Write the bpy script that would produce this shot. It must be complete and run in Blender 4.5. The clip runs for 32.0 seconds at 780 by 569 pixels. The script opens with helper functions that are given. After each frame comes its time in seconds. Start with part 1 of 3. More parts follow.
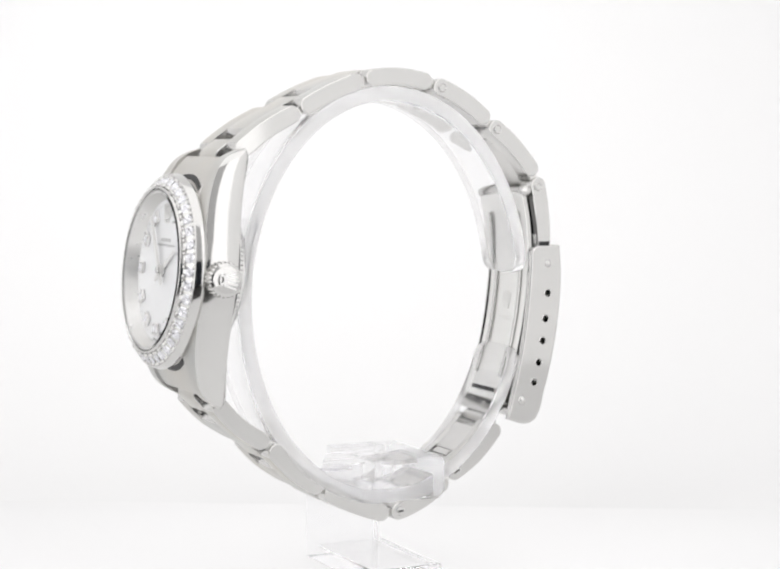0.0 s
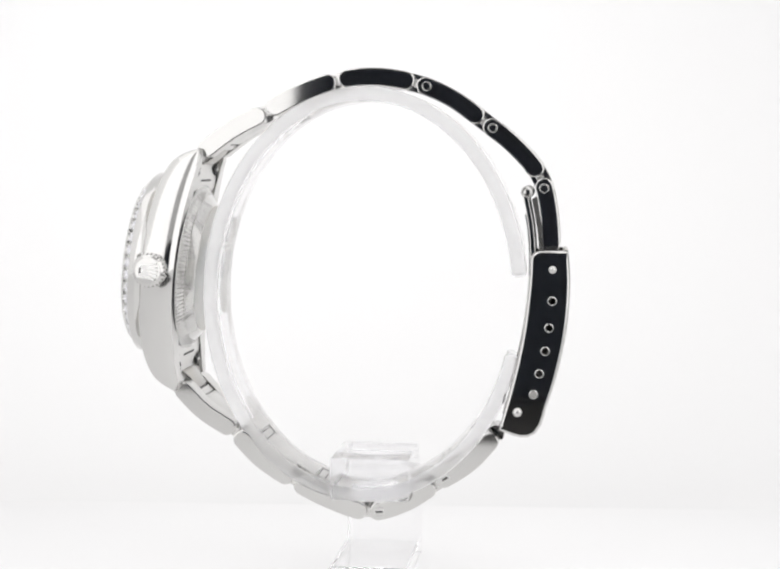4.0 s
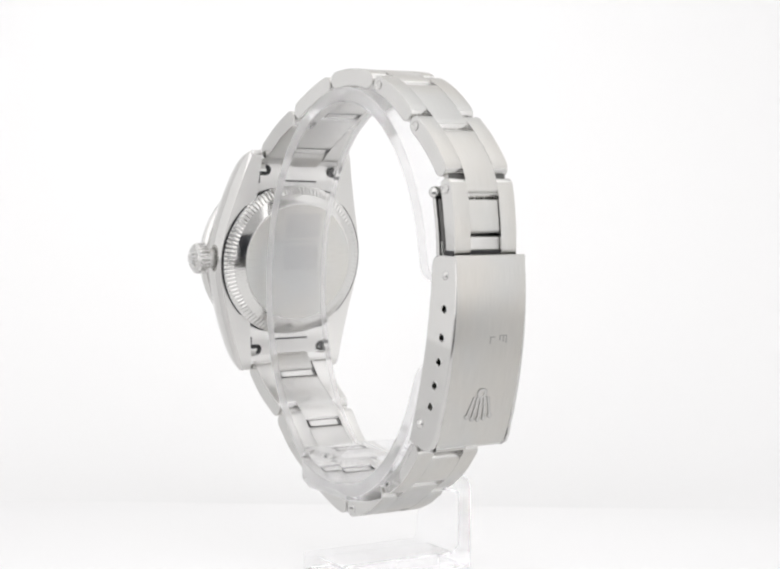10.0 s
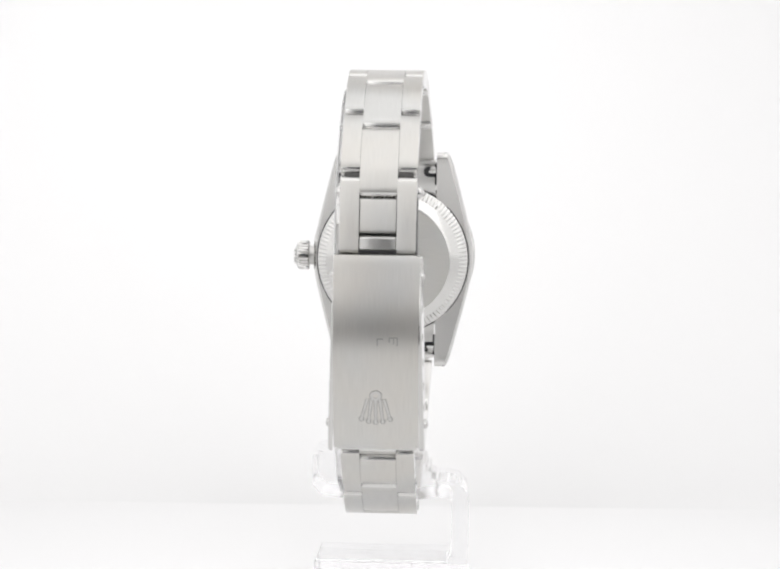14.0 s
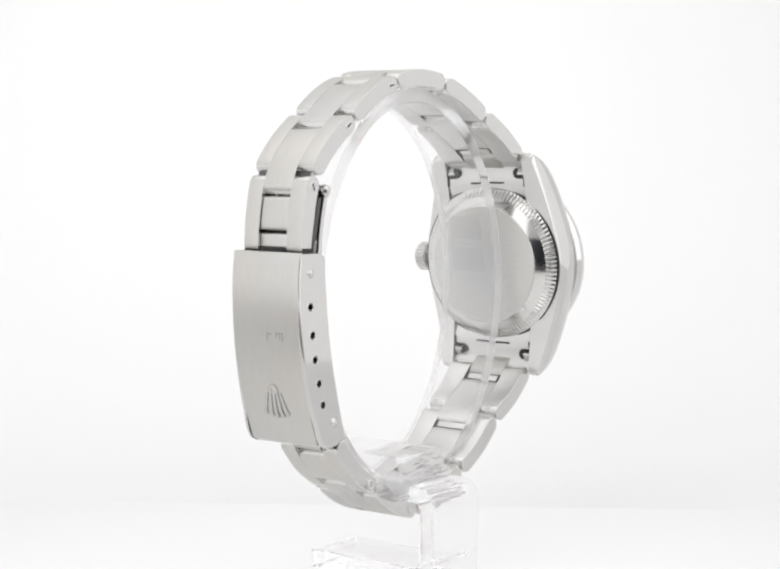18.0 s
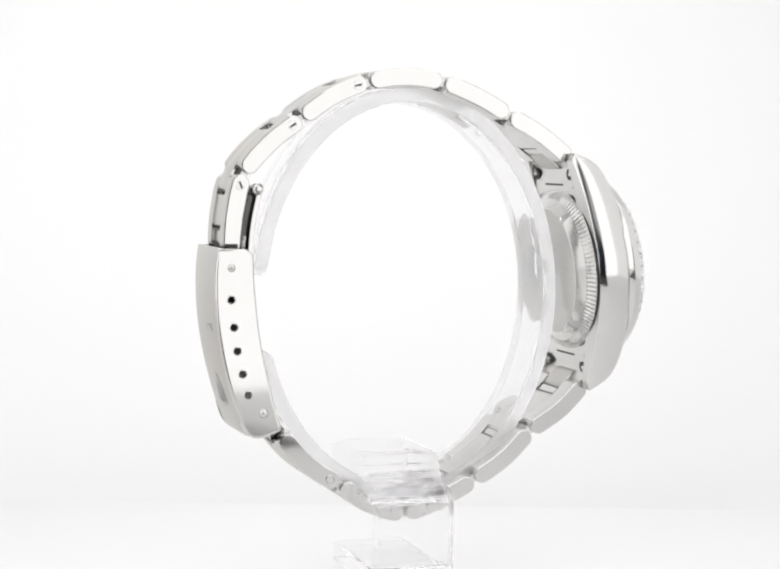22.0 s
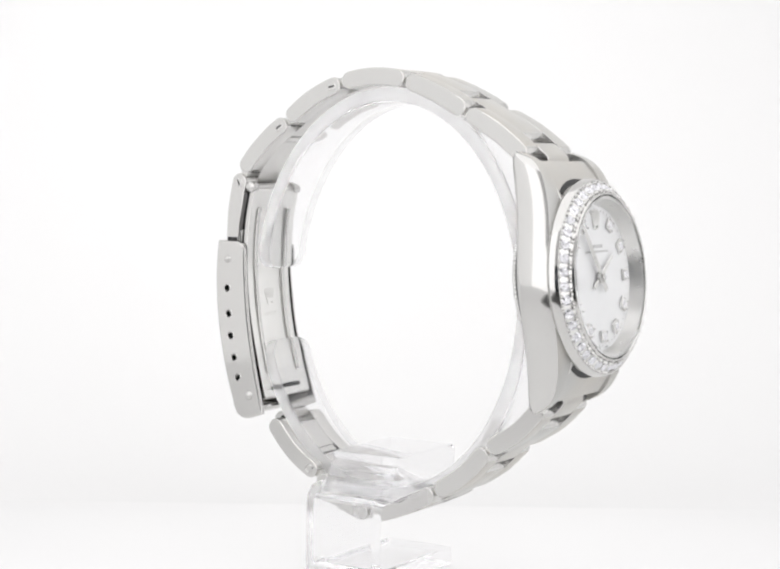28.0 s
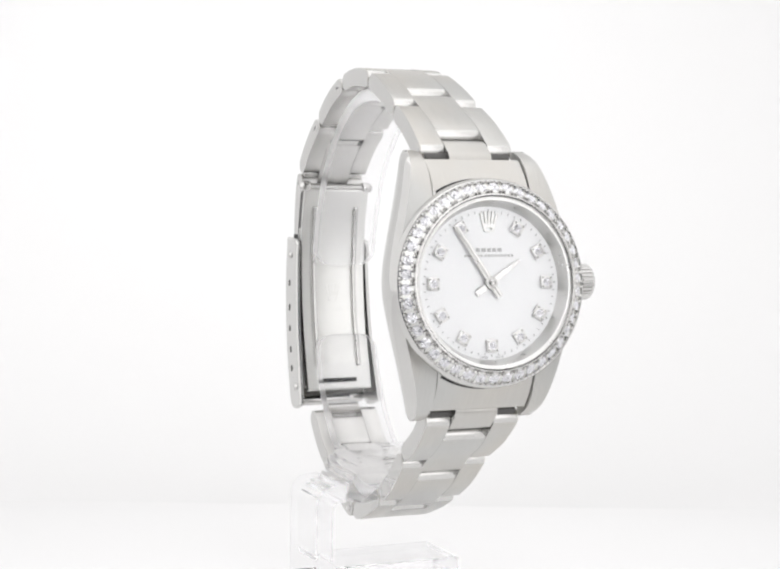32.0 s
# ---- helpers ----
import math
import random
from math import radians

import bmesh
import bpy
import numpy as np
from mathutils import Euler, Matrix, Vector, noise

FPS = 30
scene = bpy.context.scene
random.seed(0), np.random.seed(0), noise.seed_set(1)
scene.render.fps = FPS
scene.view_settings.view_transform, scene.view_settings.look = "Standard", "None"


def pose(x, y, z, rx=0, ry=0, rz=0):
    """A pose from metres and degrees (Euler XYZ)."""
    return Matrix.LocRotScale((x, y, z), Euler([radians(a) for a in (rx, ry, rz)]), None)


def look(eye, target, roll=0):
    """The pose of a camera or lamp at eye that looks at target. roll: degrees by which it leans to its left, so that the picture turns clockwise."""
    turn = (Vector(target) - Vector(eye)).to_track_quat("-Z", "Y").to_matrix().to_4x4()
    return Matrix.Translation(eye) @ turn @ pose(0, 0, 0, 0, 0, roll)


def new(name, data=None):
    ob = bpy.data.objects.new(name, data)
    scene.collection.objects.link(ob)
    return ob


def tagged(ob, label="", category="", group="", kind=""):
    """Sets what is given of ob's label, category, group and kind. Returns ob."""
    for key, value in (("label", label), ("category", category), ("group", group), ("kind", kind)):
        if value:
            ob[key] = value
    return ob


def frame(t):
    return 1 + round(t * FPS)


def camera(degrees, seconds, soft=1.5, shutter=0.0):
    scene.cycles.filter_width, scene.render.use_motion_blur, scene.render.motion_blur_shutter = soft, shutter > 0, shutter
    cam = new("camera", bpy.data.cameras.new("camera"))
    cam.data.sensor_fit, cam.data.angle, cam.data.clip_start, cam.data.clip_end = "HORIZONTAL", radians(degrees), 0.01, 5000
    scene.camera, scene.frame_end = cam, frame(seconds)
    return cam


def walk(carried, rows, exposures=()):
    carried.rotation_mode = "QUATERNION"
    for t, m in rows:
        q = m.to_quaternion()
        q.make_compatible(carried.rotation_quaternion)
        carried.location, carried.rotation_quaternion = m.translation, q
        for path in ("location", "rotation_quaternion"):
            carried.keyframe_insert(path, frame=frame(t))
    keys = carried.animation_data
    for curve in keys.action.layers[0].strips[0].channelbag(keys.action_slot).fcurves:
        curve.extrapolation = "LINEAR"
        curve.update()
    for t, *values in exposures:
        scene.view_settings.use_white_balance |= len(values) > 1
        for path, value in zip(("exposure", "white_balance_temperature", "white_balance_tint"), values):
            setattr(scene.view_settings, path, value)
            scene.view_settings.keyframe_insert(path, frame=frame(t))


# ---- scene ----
# All lengths below are in millimetres unless they go straight to a world pose; part() turns them into metres.
MM = 0.001
EYE_HEIGHT = 0.058
AXIS_TURN, SPEED = -62.04, -8.5853   # degrees at the start, degrees a second

# ---- camera ----
cam = camera(26.14, 32.0, soft=2.4)
eye = Vector((0.0007, -0.235, EYE_HEIGHT))
aim = eye + Vector((0, math.cos(radians(4.19)), -math.sin(radians(4.19))))
walk(cam, [(0.0, look(eye, aim, 0.73)), (32.0, look(eye, aim, 0.73))])

# ---- world and light ----
world = bpy.data.worlds.new("world")
scene.world = world
world.use_nodes = True
world.node_tree.nodes["Background"].inputs[0].default_value = (0.5, 0.52, 0.55, 1)
world.node_tree.nodes["Background"].inputs[1].default_value = 0.02
scene.view_settings.exposure = 0.36
PAPER_GLOW = 0.15
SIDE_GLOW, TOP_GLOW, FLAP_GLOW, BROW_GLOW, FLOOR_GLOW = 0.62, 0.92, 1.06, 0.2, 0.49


# ---- materials ----
def nodes_of(name):
    mat = bpy.data.materials.new(name)
    mat.use_nodes = True
    tree = mat.node_tree
    return mat, tree, tree.nodes["Principled BSDF"]


def link_noise(tree, scale, detail=4.0, stretch=(1, 1, 1), coords="Object"):
    co = tree.nodes.new("ShaderNodeTexCoord")
    mp = tree.nodes.new("ShaderNodeMapping")
    mp.inputs["Scale"].default_value = stretch
    nz = tree.nodes.new("ShaderNodeTexNoise")
    nz.inputs["Scale"].default_value = scale
    nz.inputs["Detail"].default_value = detail
    tree.links.new(co.outputs[coords], mp.inputs[0])
    tree.links.new(mp.outputs[0], nz.inputs["Vector"])
    return nz


def ramp(tree, source, a, b, lo=0.3, hi=0.7):
    r = tree.nodes.new("ShaderNodeMapRange")
    r.inputs["From Min"].default_value, r.inputs["From Max"].default_value = lo, hi
    r.inputs["To Min"].default_value, r.inputs["To Max"].default_value = a, b
    tree.links.new(source, r.inputs["Value"])
    return r.outputs[0]


def mix_colour(tree, factor, a, b):
    m = tree.nodes.new("ShaderNodeMix")
    m.data_type = "RGBA"
    m.inputs[6].default_value, m.inputs[7].default_value = (*a, 1), (*b, 1)
    tree.links.new(factor, m.inputs[0])
    return m.outputs[2]


def steel(name, rough, brushed=0.0, tint=(0.63, 0.625, 0.61)):
    """Stainless steel: polished, or brushed along the second coordinate of its map."""
    mat, tree, bsdf = nodes_of(name)
    bsdf.inputs["Metallic"].default_value = 1.0
    big = link_noise(tree, 180.0, 3.0)
    dark = tuple(c * 0.93 for c in tint)
    tree.links.new(mix_colour(tree, big.outputs["Fac"], tint, dark), bsdf.inputs["Base Color"])
    if brushed:
        fine = link_noise(tree, 1.0, 3.0, (2200, 30, 1), "UV")
        streak = mix_colour(tree, ramp(tree, fine.outputs["Fac"], 0.0, 1.0), tuple(c * 1.05 for c in tint), tuple(c * 0.94 for c in tint))
        haze = link_noise(tree, 95.0, 2.0)
        cast = mix_colour(tree, ramp(tree, haze.outputs["Fac"], 0.0, 1.0, 0.35, 0.65), (1.0, 0.985, 0.955), (0.965, 0.98, 0.985))
        both = tree.nodes.new("ShaderNodeMix")
        both.data_type, both.blend_type = "RGBA", "MULTIPLY"
        both.inputs[0].default_value = 1.0
        tree.links.new(streak, both.inputs[6])
        tree.links.new(cast, both.inputs[7])
        tree.links.new(both.outputs[2], bsdf.inputs["Base Color"])
        tree.links.new(ramp(tree, fine.outputs["Fac"], rough * 0.93, rough * 1.07), bsdf.inputs["Roughness"])
        bsdf.inputs["Anisotropic"].default_value = brushed
        tan = tree.nodes.new("ShaderNodeTangent")
        tan.direction_type = "UV_MAP"
        tan.uv_map = "grain"
        tree.links.new(tan.outputs[0], bsdf.inputs["Tangent"])
        bump = tree.nodes.new("ShaderNodeBump")
        bump.inputs["Strength"].default_value = 0.015
        bump.inputs["Distance"].default_value = 0.00002
        tree.links.new(fine.outputs["Fac"], bump.inputs["Height"])
        tree.links.new(bump.outputs[0], bsdf.inputs["Normal"])
    else:
        wear = link_noise(tree, 900.0, 5.0)
        tree.links.new(ramp(tree, wear.outputs["Fac"], rough * 0.88, rough * 1.15), bsdf.inputs["Roughness"])
        scratch = link_noise(tree, 700.0, 2.0, (1, 1, 9))
        bump = tree.nodes.new("ShaderNodeBump")
        bump.inputs["Strength"].default_value = 0.006
        bump.inputs["Distance"].default_value = 0.00003
        tree.links.new(scratch.outputs["Fac"], bump.inputs["Height"])
        tree.links.new(bump.outputs[0], bsdf.inputs["Normal"])
    return mat


def clear(name, ior, rough=0.0, tint=(1, 1, 1)):
    mat, tree, bsdf = nodes_of(name)
    bsdf.inputs["Base Color"].default_value = (*tint, 1)
    bsdf.inputs["Transmission Weight"].default_value = 1.0
    bsdf.inputs["IOR"].default_value = ior
    bsdf.inputs["Roughness"].default_value = rough
    return mat


def sparkle(name):
    """A cut clear stone: bright refraction under mirror-like facets."""
    mat, tree, bsdf = nodes_of(name)
    bsdf.inputs["Transmission Weight"].default_value = 1.0
    bsdf.inputs["IOR"].default_value = 2.2
    bsdf.inputs["Roughness"].default_value = 0.0
    gloss = tree.nodes.new("ShaderNodeBsdfGlossy")
    gloss.inputs["Roughness"].default_value = 0.03
    gloss.inputs["Color"].default_value = (0.84, 0.84, 0.87, 1)
    fire = tree.nodes.new("ShaderNodeBsdfDiffuse")
    fire.inputs["Color"].default_value = (0.9, 0.9, 0.93, 1)
    soft_mix, mix = tree.nodes.new("ShaderNodeMixShader"), tree.nodes.new("ShaderNodeMixShader")
    soft_mix.inputs[0].default_value = 0.22
    tree.links.new(gloss.outputs[0], soft_mix.inputs[1])
    tree.links.new(fire.outputs[0], soft_mix.inputs[2])
    mix.inputs[0].default_value = 0.88
    tree.links.new(bsdf.outputs[0], mix.inputs[1])
    tree.links.new(soft_mix.outputs[0], mix.inputs[2])
    tree.links.new(mix.outputs[0], tree.nodes["Material Output"].inputs["Surface"])
    return mat


def acrylic(name, least, most, ior=1.13, rough=0.0, thin=False):
    """Clear moulded plastic with a milky haze; thin: light goes straight through its skin."""
    mat, tree, bsdf = nodes_of(name)
    bsdf.inputs["Base Color"].default_value = (0.995, 0.995, 1.0, 1)
    bsdf.inputs["Transmission Weight"].default_value = 1.0
    bsdf.inputs["IOR"].default_value = ior
    bsdf.inputs["Roughness"].default_value = rough
    milk = tree.nodes.new("ShaderNodeBsdfTranslucent")
    milk.inputs[0].default_value = (0.995, 0.99, 1.0, 1)
    face = tree.nodes.new("ShaderNodeBsdfDiffuse")
    face.inputs[0].default_value = (0.995, 0.99, 1.0, 1)
    both, mix = tree.nodes.new("ShaderNodeMixShader"), tree.nodes.new("ShaderNodeMixShader")
    both.inputs[0].default_value = 0.3
    tree.links.new(milk.outputs[0], both.inputs[1])
    tree.links.new(face.outputs[0], both.inputs[2])
    haze = link_noise(tree, 120.0, 3.0)
    tree.links.new(ramp(tree, haze.outputs["Fac"], least, most), mix.inputs[0])
    body = bsdf
    if thin:
        body = tree.nodes.new("ShaderNodeMixShader")
        sheen = tree.nodes.new("ShaderNodeBsdfGlossy")
        sheen.inputs["Roughness"].default_value = rough
        body.inputs[0].default_value = 0.05
        tree.links.new(tree.nodes.new("ShaderNodeBsdfTransparent").outputs[0], body.inputs[1])
        tree.links.new(sheen.outputs[0], body.inputs[2])
    tree.links.new(body.outputs[0], mix.inputs[1])
    tree.links.new(both.outputs[0], mix.inputs[2])
    tree.links.new(mix.outputs[0], tree.nodes["Material Output"].inputs["Surface"])
    return mat


def plain(name, colour, rough=0.6, metal=0.0, vary=0.08, scale=60.0):
    mat, tree, bsdf = nodes_of(name)
    nz = link_noise(tree, scale, 5.0)
    low = tuple(c * (1 - vary) for c in colour)
    tree.links.new(mix_colour(tree, nz.outputs["Fac"], colour, low), bsdf.inputs["Base Color"])
    bsdf.inputs["Roughness"].default_value = rough
    bsdf.inputs["Metallic"].default_value = metal
    return mat


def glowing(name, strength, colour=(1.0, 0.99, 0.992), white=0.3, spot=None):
    """White diffuser fabric, lit from behind; spot: a pool of light painted into the glow, by its middle, the reach of
    its core and of its rim (metres), and the rim's strength.
    """
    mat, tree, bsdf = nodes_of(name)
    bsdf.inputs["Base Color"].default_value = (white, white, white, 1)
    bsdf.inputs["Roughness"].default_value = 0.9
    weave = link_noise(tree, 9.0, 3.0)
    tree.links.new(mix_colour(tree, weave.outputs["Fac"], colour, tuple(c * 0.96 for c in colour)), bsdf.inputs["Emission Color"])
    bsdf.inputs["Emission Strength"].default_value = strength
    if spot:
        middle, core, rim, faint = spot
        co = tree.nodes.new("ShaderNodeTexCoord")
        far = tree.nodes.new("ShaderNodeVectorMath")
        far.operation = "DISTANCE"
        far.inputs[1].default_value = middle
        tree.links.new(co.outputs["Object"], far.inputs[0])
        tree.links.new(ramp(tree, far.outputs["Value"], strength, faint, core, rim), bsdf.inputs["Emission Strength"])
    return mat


BRUSHED = steel("brushed_steel", 0.36, 0.93, tint=(0.61, 0.601, 0.585))
POLISHED = steel("polished_steel", 0.055, tint=(0.625, 0.62, 0.608))
ROLLED = steel("polished_case_steel", 0.1, tint=(0.65, 0.645, 0.633))
BRIGHT_CUT = steel("bright_cut_metal", 0.34, tint=(0.80, 0.795, 0.785))
PLATE = steel("fine_brushed_steel", 0.46, 0.5, tint=(0.66, 0.655, 0.64))
BACK = steel("case_back_steel", 0.13, tint=(0.69, 0.685, 0.67))
POINTERS = steel("brushed_pointer_steel", 0.3, tint=(0.8, 0.795, 0.78))
BLADE = steel("bright_blade_steel", 0.36, tint=(0.84, 0.838, 0.82))
# unfinished inner steel, tinted lighter to make up for light it misses
UNDERSIDE = steel("pale_inner_steel", 0.34, tint=(0.74, 0.733, 0.717))
ROLL = steel("rolled_end_steel", 0.24, tint=(0.68, 0.675, 0.66))
REHAUT = steel("brushed_rehaut_steel", 0.3, tint=(0.8, 0.795, 0.78))
SATIN = steel("satin_steel", 0.33, tint=(0.6, 0.595, 0.58))
# steel darkened to stand for shade in link gaps and under the clasp top
SHADED = steel("shaded_gap_steel", 0.45, tint=(0.13, 0.128, 0.125))
# mid-grey for the cover's fine marks and the painted shade round its emblem
GROOVE = steel("dark_relief_steel", 0.5, tint=(0.4, 0.396, 0.387))
# near-black in place of the shade inside holes, slots and gaps
DARK = plain("recess_shade", (0.012, 0.012, 0.013), 0.5)
PRINT = plain("grey_print", (0.38, 0.38, 0.38), 0.5)
PALE_PRINT = plain("pale_grey_print", (0.55, 0.55, 0.55), 0.5)
ACRYLIC = acrylic("clear_acrylic", 0.05, 0.08, 1.15)
BRACKET = acrylic("hazy_acrylic_foot", 0.05, 0.08, 1.17)
CLIP = acrylic("ribbed_acrylic", 0.07, 0.1, 1.12)
FLANK = acrylic("frosted_acrylic_edge", 0.27, 0.35, rough=0.08, thin=True)
SAPPHIRE = clear("crystal_glass", 1.16)
DIAMOND = sparkle("diamond_stone")
# the paper's glow is added; paper and table both carry a painted light pool
PAPER = glowing("glowing_paper", PAPER_GLOW, white=0.69, spot=((-0.022, 0.16, 0.1), 0.05, 0.16, 0.045))
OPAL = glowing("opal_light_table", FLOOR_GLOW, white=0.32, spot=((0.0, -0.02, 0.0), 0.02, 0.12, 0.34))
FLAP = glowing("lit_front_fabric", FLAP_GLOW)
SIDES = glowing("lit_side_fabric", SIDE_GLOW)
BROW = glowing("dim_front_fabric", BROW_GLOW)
TOP = glowing("lit_top_fabric", TOP_GLOW)
ROOM = plain("room_paint", (0.60, 0.64, 0.72), 0.8, scale=2)
TABLE = plain("dark_table", (0.035, 0.033, 0.032), 0.6, scale=12)


def dial_material():
    mat, tree, bsdf = nodes_of("silver_dial")
    nz = link_noise(tree, 500.0, 4.0)
    tree.links.new(mix_colour(tree, nz.outputs["Fac"], (0.925, 0.93, 0.94), (0.9, 0.905, 0.915)), bsdf.inputs["Base Color"])
    bsdf.inputs["Metallic"].default_value = 0.4
    bsdf.inputs["Roughness"].default_value = 0.4
    return mat


DIAL = dial_material()


# ---- building helpers ----
def thing(name, label, category, at=(0, 0, 0), kind=""):
    ob = new(name)
    ob.empty_display_size = 0.01
    ob.location = at
    return tagged(ob, label, category, kind=kind)


def part(name, bm, material, parent, label="", grain=None, matrix=None, angle=25, second=None, side=None, third=None, under=None, fourth=None):
    """One mesh under parent. grain: the direction of the brushing. second, third: the materials of faces that side(normal) and under(normal) pick; fourth: that of faces marked 3."""
    if matrix is not None:
        bm.transform(matrix)
    bmesh.ops.recalc_face_normals(bm, faces=bm.faces)
    if second is not None:
        for f in bm.faces:
            f.normal_update()
            if side is None:
                continue
            if side(f.normal):
                f.material_index = 1
            elif f.material_index == 3:
                continue
            elif third is not None and under(f.normal):
                f.material_index = 2
    if grain is not None:
        g = Vector(grain).normalized()
        uv = bm.loops.layers.uv.new("grain")
        for f in bm.faces:
            across = f.normal.cross(g)
            across = across.normalized() if across.length > 1e-4 else Vector((1, 0, 0))
            if abs(across.x) > 0.6 and across.x < 0:
                across = -across
            for lp in f.loops:
                lp[uv].uv = (lp.vert.co.dot(across) * MM * 10, lp.vert.co.dot(g) * MM * 10)
    bmesh.ops.scale(bm, vec=(MM, MM, MM), verts=bm.verts)
    for f in bm.faces:
        f.smooth = len(f.verts) <= 8
    me = bpy.data.meshes.new(name)
    bm.to_mesh(me)
    bm.free()
    me.materials.append(material)
    if second is not None:
        me.materials.append(second)
    if third is not None:
        me.materials.append(third)
    if fourth is not None:
        me.materials.append(fourth)
    me.set_sharp_from_angle(angle=radians(angle))
    for poly in me.polygons:
        if poly.loop_total > 8:
            for li in poly.loop_indices:
                me.edges[me.loops[li].edge_index].use_edge_sharp = True
    ob = new(name, me)
    ob.parent = parent
    return tagged(ob, label) if label else ob


def soften(bm, width, segments=2, angle=35):
    edges = [e for e in bm.edges if len(e.link_faces) == 2 and e.calc_face_angle(0) > radians(angle)]
    if edges:
        bmesh.ops.bevel(bm, geom=edges, offset=width, segments=segments, profile=0.5, affect="EDGES", clamp_overlap=True)
    return bm


def box(x0, x1, y0, y1, z0, z1):
    bm = bmesh.new()
    vs = [bm.verts.new((x, y, z)) for x in (x0, x1) for y in (y0, y1) for z in (z0, z1)]
    for q in ((0, 1, 3, 2), (4, 6, 7, 5), (0, 4, 5, 1), (2, 3, 7, 6), (0, 2, 6, 4), (1, 5, 7, 3)):
        bm.faces.new([vs[i] for i in q])
    bmesh.ops.recalc_face_normals(bm, faces=bm.faces)
    return bm


def loft(rings, closed=True):
    """Skin over a row of point loops, with both ends closed."""
    bm = bmesh.new()
    rows = [[bm.verts.new(p) for p in ring] for ring in rings]
    n = len(rows[0])
    for a, b in zip(rows, rows[1:]):
        for i in range(n):
            j = (i + 1) % n
            bm.faces.new((a[i], a[j], b[j], b[i]))
    if closed:
        bm.faces.new(rows[0])
        bm.faces.new(rows[-1])
    bmesh.ops.recalc_face_normals(bm, faces=bm.faces)
    return bm


def lathe(profile, steps=96, wave=None):
    """Turn (radius, height) pairs round the z axis; radius 0 closes to a point. wave(i, k): a factor on the radius."""
    bm = bmesh.new()
    rows = []
    for k, (r, h) in enumerate(profile):
        if r < 1e-6:
            rows.append([bm.verts.new((0, 0, h))])
            continue
        row = []
        for i in range(steps):
            a = 2 * math.pi * i / steps
            q = r * (wave(i, k) if wave else 1)
            row.append(bm.verts.new((q * math.cos(a), q * math.sin(a), h)))
        rows.append(row)
    for a, b in zip(rows, rows[1:]):
        for i in range(steps):
            j = (i + 1) % steps
            if len(a) == 1:
                bm.faces.new((a[0], b[i], b[j]))
            elif len(b) == 1:
                bm.faces.new((a[i], a[j], b[0]))
            else:
                bm.faces.new((a[i], a[j], b[j], b[i]))
    bmesh.ops.recalc_face_normals(bm, faces=bm.faces)
    return bm


def plate(outline, depth, holes=()):
    """A flat plate in the first two coordinates with round holes, depth thick along the third."""
    bm = bmesh.new()
    loops = [outline]
    for cx, cy, r in holes:
        loops.append([(cx + r * math.cos(2 * math.pi * i / 20), cy + r * math.sin(2 * math.pi * i / 20)) for i in range(20)])
    edges = []
    for loop in loops:
        vs = [bm.verts.new((x, y, 0)) for x, y in loop]
        edges += [bm.edges.new((vs[i], vs[(i + 1) % len(vs)])) for i in range(len(vs))]
    bmesh.ops.triangle_fill(bm, use_beauty=True, use_dissolve=False, edges=edges)
    made = bmesh.ops.extrude_face_region(bm, geom=list(bm.faces))
    bmesh.ops.translate(bm, vec=(0, 0, depth), verts=[v for v in made["geom"] if isinstance(v, bmesh.types.BMVert)])
    bmesh.ops.recalc_face_normals(bm, faces=bm.faces)
    return bm


def chamfered(outline, depth, holes, c, steps=4):
    """A plate like plate(), whose outer rim is rounded by c on the upper side."""
    pts = [Vector(p) for p in outline]
    n = len(pts)
    area = sum(pts[i][0] * pts[(i + 1) % n][1] - pts[(i + 1) % n][0] * pts[i][1] for i in range(n))
    ways = []
    for i in range(n):
        e = (pts[(i + 1) % n] - pts[i - 1]).normalized()
        ways.append(Vector((-e[1], e[0])) * (1 if area > 0 else -1))
    bm = bmesh.new()

    def row(loop, z):
        return [bm.verts.new((q[0], q[1], z)) for q in loop]

    def ring(vs):
        return [bm.edges.get((vs[i], vs[(i + 1) % len(vs)])) or bm.edges.new((vs[i], vs[(i + 1) % len(vs)])) for i in range(len(vs))]

    levels = [row(pts, 0)]
    for k in range(steps + 1):
        g = math.pi / 2 * k / steps
        levels.append(row([p + w * c * (1 - math.cos(g)) for p, w in zip(pts, ways)], depth - c + c * math.sin(g)))
    top, low = ring(levels[-1]), ring(levels[0])
    walls = list(zip(levels, levels[1:]))
    for cx, cy, r in holes:
        loop = [(cx + r * math.cos(2 * math.pi * i / 20), cy + r * math.sin(2 * math.pi * i / 20)) for i in range(20)]
        a, b = row(loop, 0), row(loop, depth)
        top += ring(b)
        low += ring(a)
        walls.append((a, b))
    for edges in (top, low):
        bmesh.ops.triangle_fill(bm, use_beauty=True, use_dissolve=False, edges=edges)
    for a, b in walls:
        for i in range(len(a)):
            j = (i + 1) % len(a)
            bm.faces.new((a[i], a[j], b[j], b[i]))
    bmesh.ops.recalc_face_normals(bm, faces=bm.faces)
    return bm


def add(bm, other, matrix=None):
    """Put the faces of other into bm."""
    if matrix is not None:
        other.transform(matrix)
    table = {v: bm.verts.new(v.co) for v in other.verts}
    for f in other.faces:
        bm.faces.new([table[v] for v in f.verts]).material_index = f.material_index
    other.free()
    return bm


